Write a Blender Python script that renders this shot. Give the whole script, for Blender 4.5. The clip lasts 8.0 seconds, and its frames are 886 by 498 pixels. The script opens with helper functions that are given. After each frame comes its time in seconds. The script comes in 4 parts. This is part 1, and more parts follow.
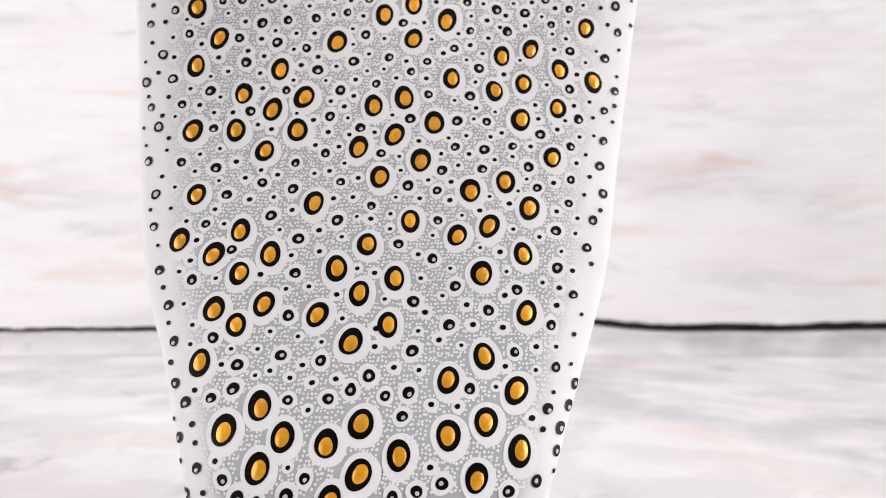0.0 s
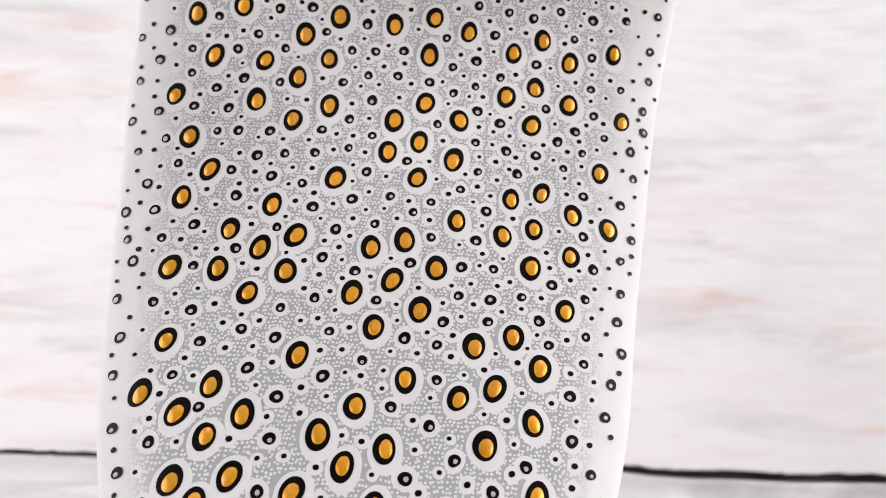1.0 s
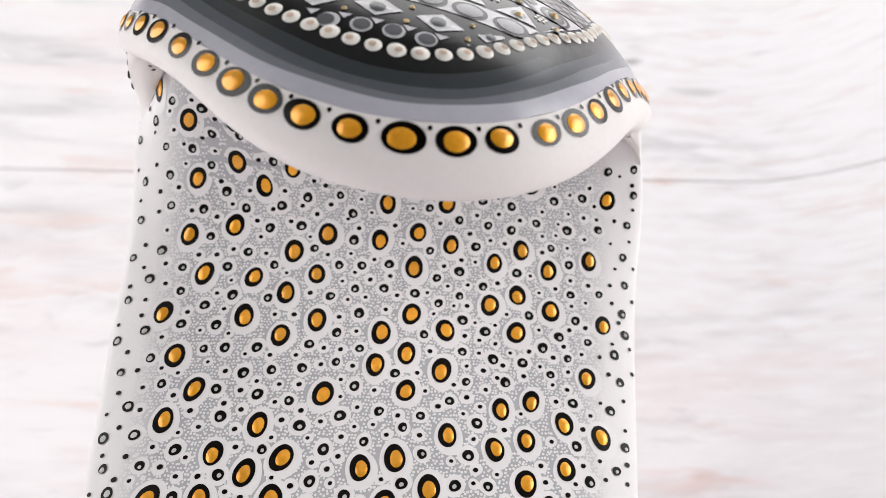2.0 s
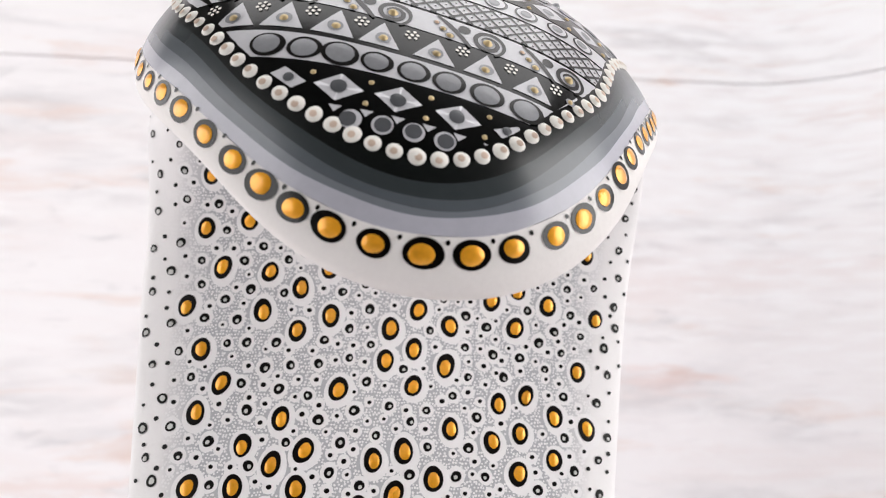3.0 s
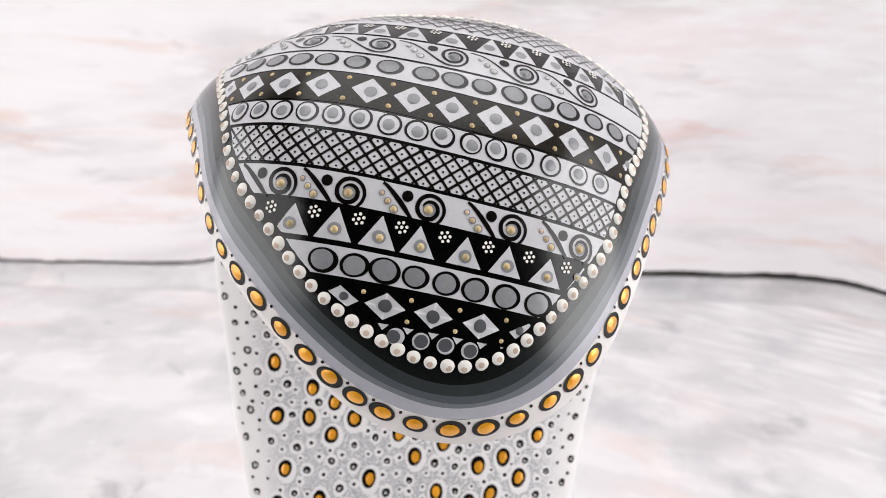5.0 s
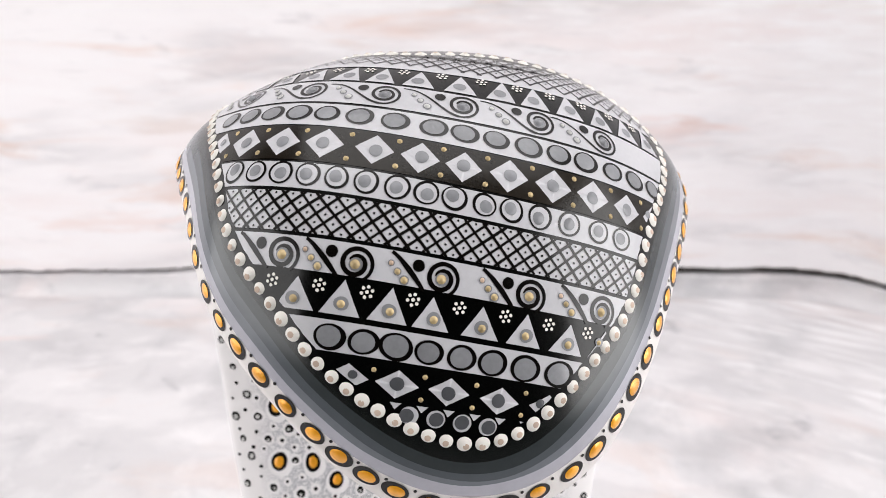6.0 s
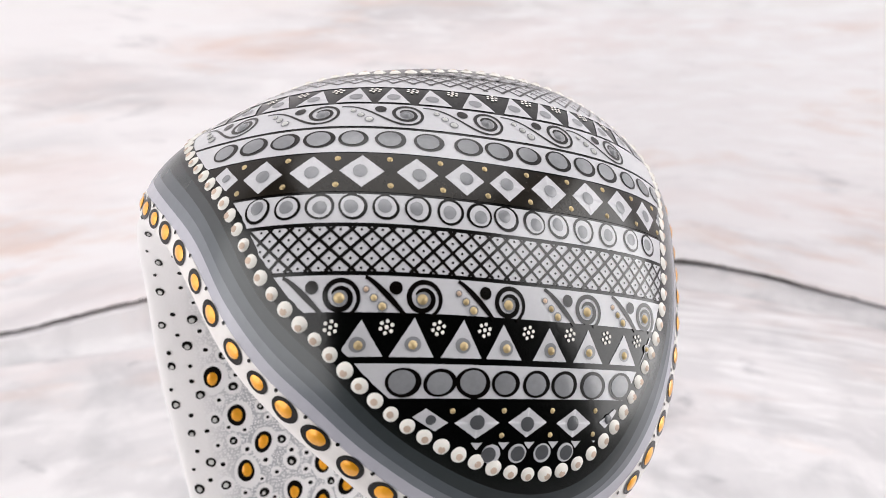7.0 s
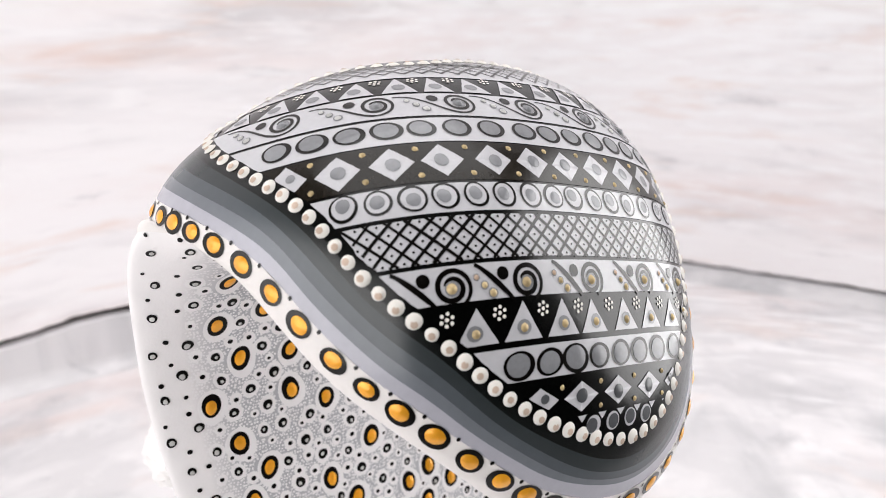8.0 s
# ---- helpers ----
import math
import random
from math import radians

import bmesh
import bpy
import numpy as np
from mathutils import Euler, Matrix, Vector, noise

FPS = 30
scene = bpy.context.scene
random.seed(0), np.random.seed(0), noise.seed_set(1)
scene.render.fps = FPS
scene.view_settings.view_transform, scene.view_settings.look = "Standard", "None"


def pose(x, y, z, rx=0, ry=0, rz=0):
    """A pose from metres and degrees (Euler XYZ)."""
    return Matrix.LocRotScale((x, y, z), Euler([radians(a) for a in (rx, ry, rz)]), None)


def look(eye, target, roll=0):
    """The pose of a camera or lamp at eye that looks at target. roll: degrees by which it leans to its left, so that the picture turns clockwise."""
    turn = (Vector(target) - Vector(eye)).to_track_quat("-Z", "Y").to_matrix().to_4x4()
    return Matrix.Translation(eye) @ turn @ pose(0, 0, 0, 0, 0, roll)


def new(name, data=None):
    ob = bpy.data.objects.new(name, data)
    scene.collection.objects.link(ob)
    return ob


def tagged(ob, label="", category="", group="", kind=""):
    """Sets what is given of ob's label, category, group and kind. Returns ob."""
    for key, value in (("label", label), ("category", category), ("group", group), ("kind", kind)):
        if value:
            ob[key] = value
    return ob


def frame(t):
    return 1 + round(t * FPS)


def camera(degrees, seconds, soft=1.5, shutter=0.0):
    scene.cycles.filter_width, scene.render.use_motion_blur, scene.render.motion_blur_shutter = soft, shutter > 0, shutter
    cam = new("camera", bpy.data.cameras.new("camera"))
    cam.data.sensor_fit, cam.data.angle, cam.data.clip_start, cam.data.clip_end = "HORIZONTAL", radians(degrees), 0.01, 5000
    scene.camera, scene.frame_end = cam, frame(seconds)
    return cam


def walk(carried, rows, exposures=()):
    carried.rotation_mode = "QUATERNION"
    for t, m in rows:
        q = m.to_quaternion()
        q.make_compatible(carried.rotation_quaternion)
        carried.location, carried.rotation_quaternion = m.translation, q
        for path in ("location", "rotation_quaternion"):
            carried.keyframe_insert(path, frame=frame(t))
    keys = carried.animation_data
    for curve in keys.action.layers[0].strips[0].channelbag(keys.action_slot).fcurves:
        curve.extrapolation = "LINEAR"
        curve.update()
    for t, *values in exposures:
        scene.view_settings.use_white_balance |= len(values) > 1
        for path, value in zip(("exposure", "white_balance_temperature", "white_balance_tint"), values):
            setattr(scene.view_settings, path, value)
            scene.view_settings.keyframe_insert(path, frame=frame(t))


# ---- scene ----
cam = camera(66.3, 8.0, soft=0.5)
METRES, EYE, TILT, LEAN, TURN = 0.28, 0.24, 0.0, 0.0, 0.0
ROWS = [
    (0.0, 0.0, 0.0, 0.0, -0.0, -0.0, 0.0),
    (0.5, -0.0046, 0.0379, 0.0283, 0.16, 2.03, -0.99),
    (1.0, -0.0072, 0.0533, 0.0311, -0.88, 9.85, -2.08),
    (1.5, -0.0102, 0.0563, 0.0436, -2.68, 19.02, -1.7),
    (2.0, -0.0201, 0.0414, 0.0584, -2.56, 24.44, 0.31),
    (3.5, -0.0392, -0.0669, 0.2716, -3.64, 2.54, -1.42),
    (4.0, -0.0423, -0.0993, 0.3888, -1.95, -6.5, -1.22),
    (4.5, -0.0504, -0.1109, 0.4754, -1.71, -15.97, -2.09),
    (6.0, -0.0681, -0.0506, 0.5719, -2.75, -20.99, -1.28),
    (6.5, -0.1417, -0.029, 0.5783, -10.6, -20.78, -0.46),
    (7.0, -0.2056, 0.0018, 0.565, -18.41, -19.15, -0.8),
    (7.5, -0.2717, 0.0443, 0.5552, -26.07, -19.1, -0.16),
    (8.0, -0.3482, 0.0708, 0.5532, -34.3, -18.7, -0.06),
]
walk(cam, [(t, pose(0, 0, EYE, TILT, LEAN, TURN) @ pose(METRES * x, METRES * y, METRES * z, 90 + pitch, roll, yaw)) for t, x, y, z, yaw, pitch, roll in ROWS])

cam.data.dof.use_dof = True
cam.data.dof.focus_distance = 0.132
cam.data.dof.aperture_fstop = 20.0

# ---- light ----
world = bpy.data.worlds.new("studio_surround")
world.use_nodes = True
scene.world = world
bg = world.node_tree.nodes["Background"]
bg.inputs[0].default_value = (1.0, 0.985, 0.985, 1)
bg.inputs[1].default_value = 0.05


def area_lamp(name, eye, target, size_x, size_y, power, colour):
    data = bpy.data.lights.new(name, "AREA")
    data.shape, data.size, data.size_y, data.energy, data.color = "RECTANGLE", size_x, size_y, power, colour
    ob = new(name, data)
    ob.matrix_world = look(eye, target)
    return ob


area_lamp("ceiling_softbox", (0.10, 0.14, 1.40), (0.10, 0.30, 0.26), 1.4, 0.8, 9.3, (1.0, 0.985, 0.99))
area_lamp("left_softbox", (-0.95, -0.21, 0.48), (0.0, 0.06, 0.34), 1.4, 0.9, 10.3, (1.0, 0.985, 0.985))
area_lamp("right_softbox", (0.84, -0.14, 0.52), (0.0, 0.16, 0.33), 0.7, 0.9, 9.2, (1.0, 0.985, 0.985))


# ---- materials ----
def shader(name, rough=0.5, metal=0.0, coat=0.0):
    m = bpy.data.materials.new(name)
    m.use_nodes = True
    nt = m.node_tree
    b = nt.nodes["Principled BSDF"]
    b.inputs["Roughness"].default_value = rough
    b.inputs["Metallic"].default_value = metal
    b.inputs["Coat Weight"].default_value = coat
    b.inputs["Coat Roughness"].default_value = 0.22
    b.inputs["Specular IOR Level"].default_value = 0.13
    return m, nt, b


def node(nt, kind, **inputs):
    n = nt.nodes.new(kind)
    for key, value in inputs.items():
        n.inputs[key.replace("_", " ")].default_value = value
    return n


def paint(name, colour, rough=0.45, metal=0.0, coat=0.0, vary=0.10, grain=0.25, scale=260.0, per_piece=0.0, gloss=0.16):
    """Hand-brushed paint: two scales of colour variation, a fine brush relief and a shade of its own for each piece."""
    m, nt, b = shader(name, rough, metal, coat)
    b.inputs["Specular IOR Level"].default_value = gloss
    co = nt.nodes.new("ShaderNodeTexCoord")
    big = node(nt, "ShaderNodeTexNoise", Scale=scale * 0.22, Detail=3.0)
    fine = node(nt, "ShaderNodeTexNoise", Scale=scale * 4.0, Detail=4.0, Roughness=0.6)
    nt.links.new(co.outputs["Object"], big.inputs["Vector"])
    nt.links.new(co.outputs["Object"], fine.inputs["Vector"])
    add = nt.nodes.new("ShaderNodeMath")
    add.operation = "MULTIPLY_ADD"
    add.inputs[1].default_value = 0.6
    nt.links.new(big.outputs[0], add.inputs[0])
    half = nt.nodes.new("ShaderNodeMath")
    half.operation = "MULTIPLY"
    half.inputs[1].default_value = 0.4
    nt.links.new(fine.outputs[0], half.inputs[0])
    nt.links.new(half.outputs[0], add.inputs[2])
    ramp = nt.nodes.new("ShaderNodeMapRange")
    ramp.inputs["From Min"].default_value, ramp.inputs["From Max"].default_value = 0.3, 0.7
    ramp.inputs["To Min"].default_value, ramp.inputs["To Max"].default_value = 1 - vary, 1 + vary
    nt.links.new(add.outputs[0], ramp.inputs["Value"])
    tone = ramp.outputs[0]
    if per_piece:
        info = nt.nodes.new("ShaderNodeObjectInfo")
        piece = nt.nodes.new("ShaderNodeMapRange")
        piece.inputs["To Min"].default_value, piece.inputs["To Max"].default_value = 1 - per_piece, 1 + per_piece
        nt.links.new(info.outputs["Random"], piece.inputs["Value"])
        mul = nt.nodes.new("ShaderNodeMath")
        mul.operation = "MULTIPLY"
        nt.links.new(tone, mul.inputs[0])
        nt.links.new(piece.outputs[0], mul.inputs[1])
        tone = mul.outputs[0]
    mix = nt.nodes.new("ShaderNodeVectorMath")
    mix.operation = "SCALE"
    mix.inputs[0].default_value = colour
    nt.links.new(tone, mix.inputs["Scale"])
    nt.links.new(mix.outputs[0], b.inputs["Base Color"])
    bump = node(nt, "ShaderNodeBump", Strength=grain, Distance=0.0002)
    nt.links.new(fine.outputs[0], bump.inputs["Height"])
    nt.links.new(bump.outputs[0], b.inputs["Normal"])
    rr = nt.nodes.new("ShaderNodeMapRange")
    rr.inputs["To Min"].default_value, rr.inputs["To Max"].default_value = rough - 0.08, rough + 0.08
    nt.links.new(big.outputs[0], rr.inputs["Value"])
    nt.links.new(rr.outputs[0], b.inputs["Roughness"])
    return m


BLACK = paint("black_paint", (0.0026, 0.0020, 0.0016), 0.17, gloss=0.38, vary=0.3, grain=0.08)
DOTBLACK = paint("matt_black_paint", (0.0035, 0.0026, 0.0022), 0.32, gloss=0.16, vary=0.3, grain=0.15)
CAP = paint("black_varnish", (0.0010, 0.0012, 0.0011), 0.16, gloss=0.32, vary=0.3, grain=0.08)
BROWN = paint("dark_brown_paint", (0.012, 0.009, 0.006), 0.20, vary=0.5, gloss=0.28, grain=0.08)
WHITE = paint("white_paint", (0.88, 0.86, 0.865), 0.5, coat=0.1, vary=0.03)
RIMWHITE = paint("warm_white_paint", (0.82, 0.785, 0.765), 0.5, coat=0.1, vary=0.04)
BEADWHITE = paint("bead_white_paint", (0.82, 0.79, 0.74), 0.4, coat=0.05, vary=0.04, per_piece=0.03)
SILVER = paint("silver_grey_paint", (0.55, 0.545, 0.57), 0.22, vary=0.06, per_piece=0.04, gloss=0.45, grain=0.1)
DISC = paint("mid_grey_paint", (0.25, 0.253, 0.268), 0.20, vary=0.15, per_piece=0.12, gloss=0.45, grain=0.12)
GOLD = paint("gold_paint", (0.92, 0.40, 0.024), 0.30, metal=0.30, coat=1.0, vary=0.20, grain=0.5, per_piece=0.10)
BEIGE = paint("dull_gold_paint", (0.50, 0.385, 0.21), 0.4, metal=0.3, coat=0.1, vary=0.15, per_piece=0.2)
TAN = paint("tan_paint", (0.60, 0.44, 0.33), 0.5, vary=0.15, per_piece=0.15)
SLATE = paint("slate_grey_paint", (0.085, 0.088, 0.095), 0.2, vary=0.15, per_piece=0.12, gloss=0.45, grain=0.1)
HOLLOW = paint("cream_paint", (0.58, 0.45, 0.36), 0.5, vary=0.15, per_piece=0.12)
PEARL = paint("pearl_grey_paint", (0.55, 0.545, 0.53), 0.4, coat=0.05, vary=0.1, per_piece=0.15)
STRIPES = [paint("stripe_paint", c, 0.23, vary=0.10, scale=120.0, gloss=0.60, grain=0.10) for c in
           ((0.005, 0.0062, 0.006), (0.036, 0.043, 0.046), (0.088, 0.100, 0.112), (0.170, 0.184, 0.208), (0.45, 0.445, 0.50))]


def neck_paint():
    """Grey ground brushed over white, thinning out to bare white towards the edges of the neck."""
    m, nt, b = shader("neck_paint", 0.5, coat=0.1)
    at = nt.nodes.new("ShaderNodeAttribute")
    at.attribute_name = "grey_coat"
    co = nt.nodes.new("ShaderNodeTexCoord")
    big = node(nt, "ShaderNodeTexNoise", Scale=70.0, Detail=4.0)
    fine = node(nt, "ShaderNodeTexNoise", Scale=1400.0, Detail=3.0)
    for n in (big, fine):
        nt.links.new(co.outputs["Object"], n.inputs["Vector"])
    s = nt.nodes.new("ShaderNodeMath")
    s.operation = "MULTIPLY_ADD"
    s.inputs[1].default_value, s.inputs[2].default_value = 0.5, -0.25
    nt.links.new(big.outputs[0], s.inputs[0])
    a = nt.nodes.new("ShaderNodeMath")
    a.use_clamp = True
    nt.links.new(s.outputs[0], a.inputs[0])
    nt.links.new(at.outputs["Fac"], a.inputs[1])
    mix = nt.nodes.new("ShaderNodeMix")
    mix.data_type = "RGBA"
    mix.inputs[6].default_value = (0.87, 0.845, 0.845, 1)
    mix.inputs[7].default_value = (0.50, 0.502, 0.525, 1)
    nt.links.new(a.outputs[0], mix.inputs[0])
    nt.links.new(mix.outputs[2], b.inputs["Base Color"])
    bump = node(nt, "ShaderNodeBump", Strength=0.25, Distance=0.0002)
    nt.links.new(fine.outputs[0], bump.inputs["Height"])
    nt.links.new(bump.outputs[0], b.inputs["Normal"])
    return m


NECK = neck_paint()


# smudges and knots in the print, after a first broad patch of brightness painted into the upper right: place along the
# sheet, height, half width and half height, colour, strength
KNOTS_AND_LIGHT = ((0.56, 0.64, 0.62, 0.44, (0.93, 0.925, 0.94, 1), 0.9), (0.200, 0.304, 0.030, 0.008, (0.62, 0.42, 0.36, 1), 0.7), (0.185, 0.300, 0.070, 0.014, (0.80, 0.66, 0.64, 1), 0.6),
         (0.192, 0.673, 0.013, 0.006, (0.36, 0.33, 0.33, 1), 0.8), (0.250, 0.640, 0.030, 0.008, (0.55, 0.53, 0.53, 1), 0.6),
         (-0.190, 0.300, 0.060, 0.010, (0.72, 0.62, 0.58, 1), 0.5), (-0.250, 0.225, 0.080, 0.010, (0.80, 0.64, 0.60, 1), 0.5))


def board_paint(name, grey, coarse=1.0):
    """Whitewashed boards: long soft grey and rusty streaks along the grain over white."""
    m, nt, b = shader(name, 0.75)
    uv = nt.nodes.new("ShaderNodeUVMap")
    uv.uv_map = "along"

    def streaks(sx, sy, detail, lo, hi, off=0.0):
        mp = nt.nodes.new("ShaderNodeMapping")
        mp.inputs["Scale"].default_value = (sx * (3 * coarse if grey else 1), sy * coarse, 1)
        mp.inputs["Location"].default_value = (off, off * 0.7, 0)
        nt.links.new(uv.outputs[0], mp.inputs[0])
        n = node(nt, "ShaderNodeTexNoise", Scale=1.0, Detail=detail, Roughness=0.55, Distortion=0.35)
        nt.links.new(mp.outputs[0], n.inputs["Vector"])
        r = nt.nodes.new("ShaderNodeMapRange")
        r.interpolation_type = "SMOOTHSTEP"
        r.inputs["From Min"].default_value, r.inputs["From Max"].default_value = lo, hi
        nt.links.new(n.outputs[0], r.inputs["Value"])
        return r.outputs[0]

    def knot_or_light(at_x, at_z, wide, high):
        """A ragged smudge of the grain, or the painted brightness, at one place on the boards."""
        mp = nt.nodes.new("ShaderNodeMapping")
        mp.inputs["Location"].default_value = (-at_x / wide, -at_z / high, 0)
        mp.inputs["Scale"].default_value = (1 / wide, 1 / high, 0)
        rough = node(nt, "ShaderNodeTexNoise", Scale=26.0, Detail=4.0)
        stretch = nt.nodes.new("ShaderNodeMapping")
        stretch.inputs["Scale"].default_value = (1, 5, 1)
        nt.links.new(uv.outputs[0], stretch.inputs[0])
        nt.links.new(stretch.outputs[0], rough.inputs["Vector"])
        nt.links.new(uv.outputs[0], mp.inputs[0])
        far = nt.nodes.new("ShaderNodeVectorMath")
        far.operation = "LENGTH"
        nt.links.new(mp.outputs[0], far.inputs[0])
        ragged = nt.nodes.new("ShaderNodeMath")
        ragged.operation = "MULTIPLY_ADD"
        ragged.inputs[1].default_value = 2.2
        nt.links.new(rough.outputs[0], ragged.inputs[0])
        nt.links.new(far.outputs["Value"], ragged.inputs[2])
        r = nt.nodes.new("ShaderNodeMapRange")
        r.interpolation_type = "SMOOTHSTEP"
        r.inputs["From Min"].default_value, r.inputs["From Max"].default_value = 2.1, 1.2
        nt.links.new(ragged.outputs[0], r.inputs["Value"])
        return r.outputs[0]

    def over(base, colour, fac, amount):
        mul = nt.nodes.new("ShaderNodeMath")
        mul.operation = "MULTIPLY"
        mul.inputs[1].default_value = amount
        nt.links.new(fac, mul.inputs[0])
        mix = nt.nodes.new("ShaderNodeMix")
        mix.data_type = "RGBA"
        nt.links.new(mul.outputs[0], mix.inputs[0])
        if isinstance(base, tuple):
            mix.inputs[6].default_value = base
        else:
            nt.links.new(base, mix.inputs[6])
        mix.inputs[7].default_value = colour
        return mix.outputs[2]

    c = over((0.88 - 0.7 * grey, 0.85 - 0.65 * grey, 0.862 - 0.65 * grey, 1), (0.52, 0.51, 0.525, 1), streaks(4.0, 20, 6, 0.46, 0.72), 0.62 + grey)
    c = over(c, (0.89, 0.865, 0.875, 1), streaks(8.0, 44, 6, 0.46, 0.60, 21.7), 0.7 - 1.2 * grey)
    c = over(c, (0.74, 0.50, 0.40, 1), streaks(5.0, 30, 6, 0.55, 0.72, 7.3), 0.50 - grey)
    c = over(c, (0.80, 0.66, 0.64, 1), streaks(3.0, 14, 6, 0.50, 0.72, 3.1), 0.45)
    c = over(c, (0.36, 0.36, 0.38, 1), streaks(13.0, 46, 6, 0.60, 0.76, 12.9), 0.42 + grey)
    c = over(c, (0.60, 0.58, 0.60, 1), streaks(30.0, 220, 5, 0.56, 0.74, 5.5), 0.18)
    c = over(c, (0.90, 0.88, 0.89, 1), streaks(16.0, 60, 5, 0.54, 0.68, 31.5), 0.6 - grey)
    if grey:
        c = over(c, (0.42, 0.425, 0.44, 1), streaks(10.0, 18, 6, 0.48, 0.72, 44.1), 0.5)
    for at_x, at_z, wide, high, colour, amount in KNOTS_AND_LIGHT:
        c = over(c, colour, knot_or_light(at_x, at_z, wide, high), amount)
    nt.links.new(c, b.inputs["Base Color"])
    return m


BOARDS = board_paint("whitewashed_boards", 0.0)
# the same boards with a greyer base and extra grey patches
TABLETOP = board_paint("greyed_whitewashed_boards", 0.30, 0.6)
GAP = paint("dark_gap", (0.050, 0.043, 0.037), 0.9, vary=0.75, grain=0.6, scale=160.0, gloss=0.05)
PLASTER = paint("wall_plaster", (0.55, 0.545, 0.54), 0.85, vary=0.05, grain=0.4, scale=12.0, gloss=0.1)
DARK_WALL = paint("unseen_dark_wall", (0.06, 0.06, 0.062), 0.9, vary=0.15, grain=0.4, scale=20.0, gloss=0.05)
CONCRETE = paint("concrete", (0.30, 0.295, 0.29), 0.8, vary=0.12, grain=0.4, scale=8.0, gloss=0.1)
TUFT, _, _b = shader("white_cotton", 0.95)
_b.inputs["Base Color"].default_value = (0.85, 0.83, 0.82, 1)


# ---- helpers for meshes ----
def mesh_of(name, verts, faces, mats, indices=None, smooth=True):
    me = bpy.data.meshes.new(name)
    me.from_pydata([tuple(float(c) for c in v) for v in verts], [], faces)
    for m in mats:
        me.materials.append(m)
    if indices is not None:
        me.polygons.foreach_set("material_index", list(indices))
    if smooth:
        me.polygons.foreach_set("use_smooth", [True] * len(me.polygons))
    me.update()
    return me


def part(name, me, parent, label=""):
    ob = new(name, me)
    ob.parent = parent
    return tagged(ob, label=label)


def joined(name, pieces, mats, parent, label="", kind=""):
    """One mesh from many (verts, faces, material indices)."""
    verts, faces, idx, base = [], [], [], 0
    for v, f, i in pieces:
        verts.extend(v)
        faces.extend([tuple(k + base for k in face) for face in f])
        idx.extend(i)
        base += len(v)
    ob = part(name, mesh_of(name, verts, faces, mats, idx), parent, label)
    return tagged(ob, kind=kind)


# ---- the room ----
def slab(name, lo, hi, mat, label, category):
    x0, y0, z0 = lo
    x1, y1, z1 = hi
    v = [(x0, y0, z0), (x1, y0, z0), (x1, y1, z0), (x0, y1, z0), (x0, y0, z1), (x1, y0, z1), (x1, y1, z1), (x0, y1, z1)]
    f = [(3, 2, 1, 0), (4, 5, 6, 7), (0, 1, 5, 4), (1, 2, 6, 5), (2, 3, 7, 6), (3, 0, 4, 7)]
    return tagged(new(name, mesh_of(name, v, f, [mat], smooth=False)), label, category, kind="structure")


slab("floor", (-1.8, -2.0, -0.70), (1.8, 1.4, -0.60), CONCRETE, "plain grey concrete studio floor", "floor")
slab("ceiling", (-1.8, -2.0, 1.90), (1.8, 1.4, 2.00), PLASTER, "plain white plaster studio ceiling", "ceiling")
slab("wall_west", (-1.9, -2.0, -0.70), (-1.8, 1.4, 2.00), PLASTER, "plain pale plaster studio wall", "wall")
slab("wall_east", (1.8, -2.0, -0.70), (1.9, 1.4, 2.00), PLASTER, "plain pale plaster studio wall", "wall")
slab("wall_north", (-1.8, 1.4, -0.70), (1.8, 1.5, 2.00), PLASTER, "plain pale plaster studio wall", "wall")
# unseen wall, added dark so the hood's front has little to reflect
slab("wall_south", (-1.8, -2.1, -0.70), (1.8, -2.0, 2.00), DARK_WALL, "unseen dark grey studio wall behind the camera", "wall")

# ---- the backdrop: boards on a sheet that runs straight, then sweeps round, and meets the table in a cove ----
TABLE_Z = 0.162
WALL_Y = 0.5038
JOINT = 0.1821
# distance along the sheet and its heading there, in degrees
BEND = ((0.27, 0), (0.36, 34), (0.45, 58), (0.55, 61.4), (0.65, 67.4), (0.80, 73.4), (1.05, 79.4))
# distance along the sheet and how far the crooked joint strays from its height, in millimetres
STRAY = ((-0.45, -3), (-0.21, -2), (-0.13, 12), (-0.05, 22), (0.05, 11), (0.15, -1), (0.25, -1.3), (0.35, 2.3), (0.45, -4.8), (0.6, -6))


def rounded(v, k):
    w = np.hanning(2 * k + 1)
    return np.convolve(np.pad(v, k, mode="edge"), w / w.sum(), "valid")


REACH = np.linspace(-1.0, 0.78, 712)
_step = REACH[1] - REACH[0]
_turn = np.radians(rounded(np.interp(REACH, *zip(*BEND)), 20))
_zero = int(np.argmin(np.abs(REACH)))
PATH = np.stack([np.cumsum(np.cos(_turn)) * _step, -np.cumsum(np.sin(_turn)) * _step], -1)
PATH = PATH - PATH[_zero] + np.array([0.0, WALL_Y])
STRAYS = rounded(np.interp(REACH, *zip(*STRAY)), 14) / 1000


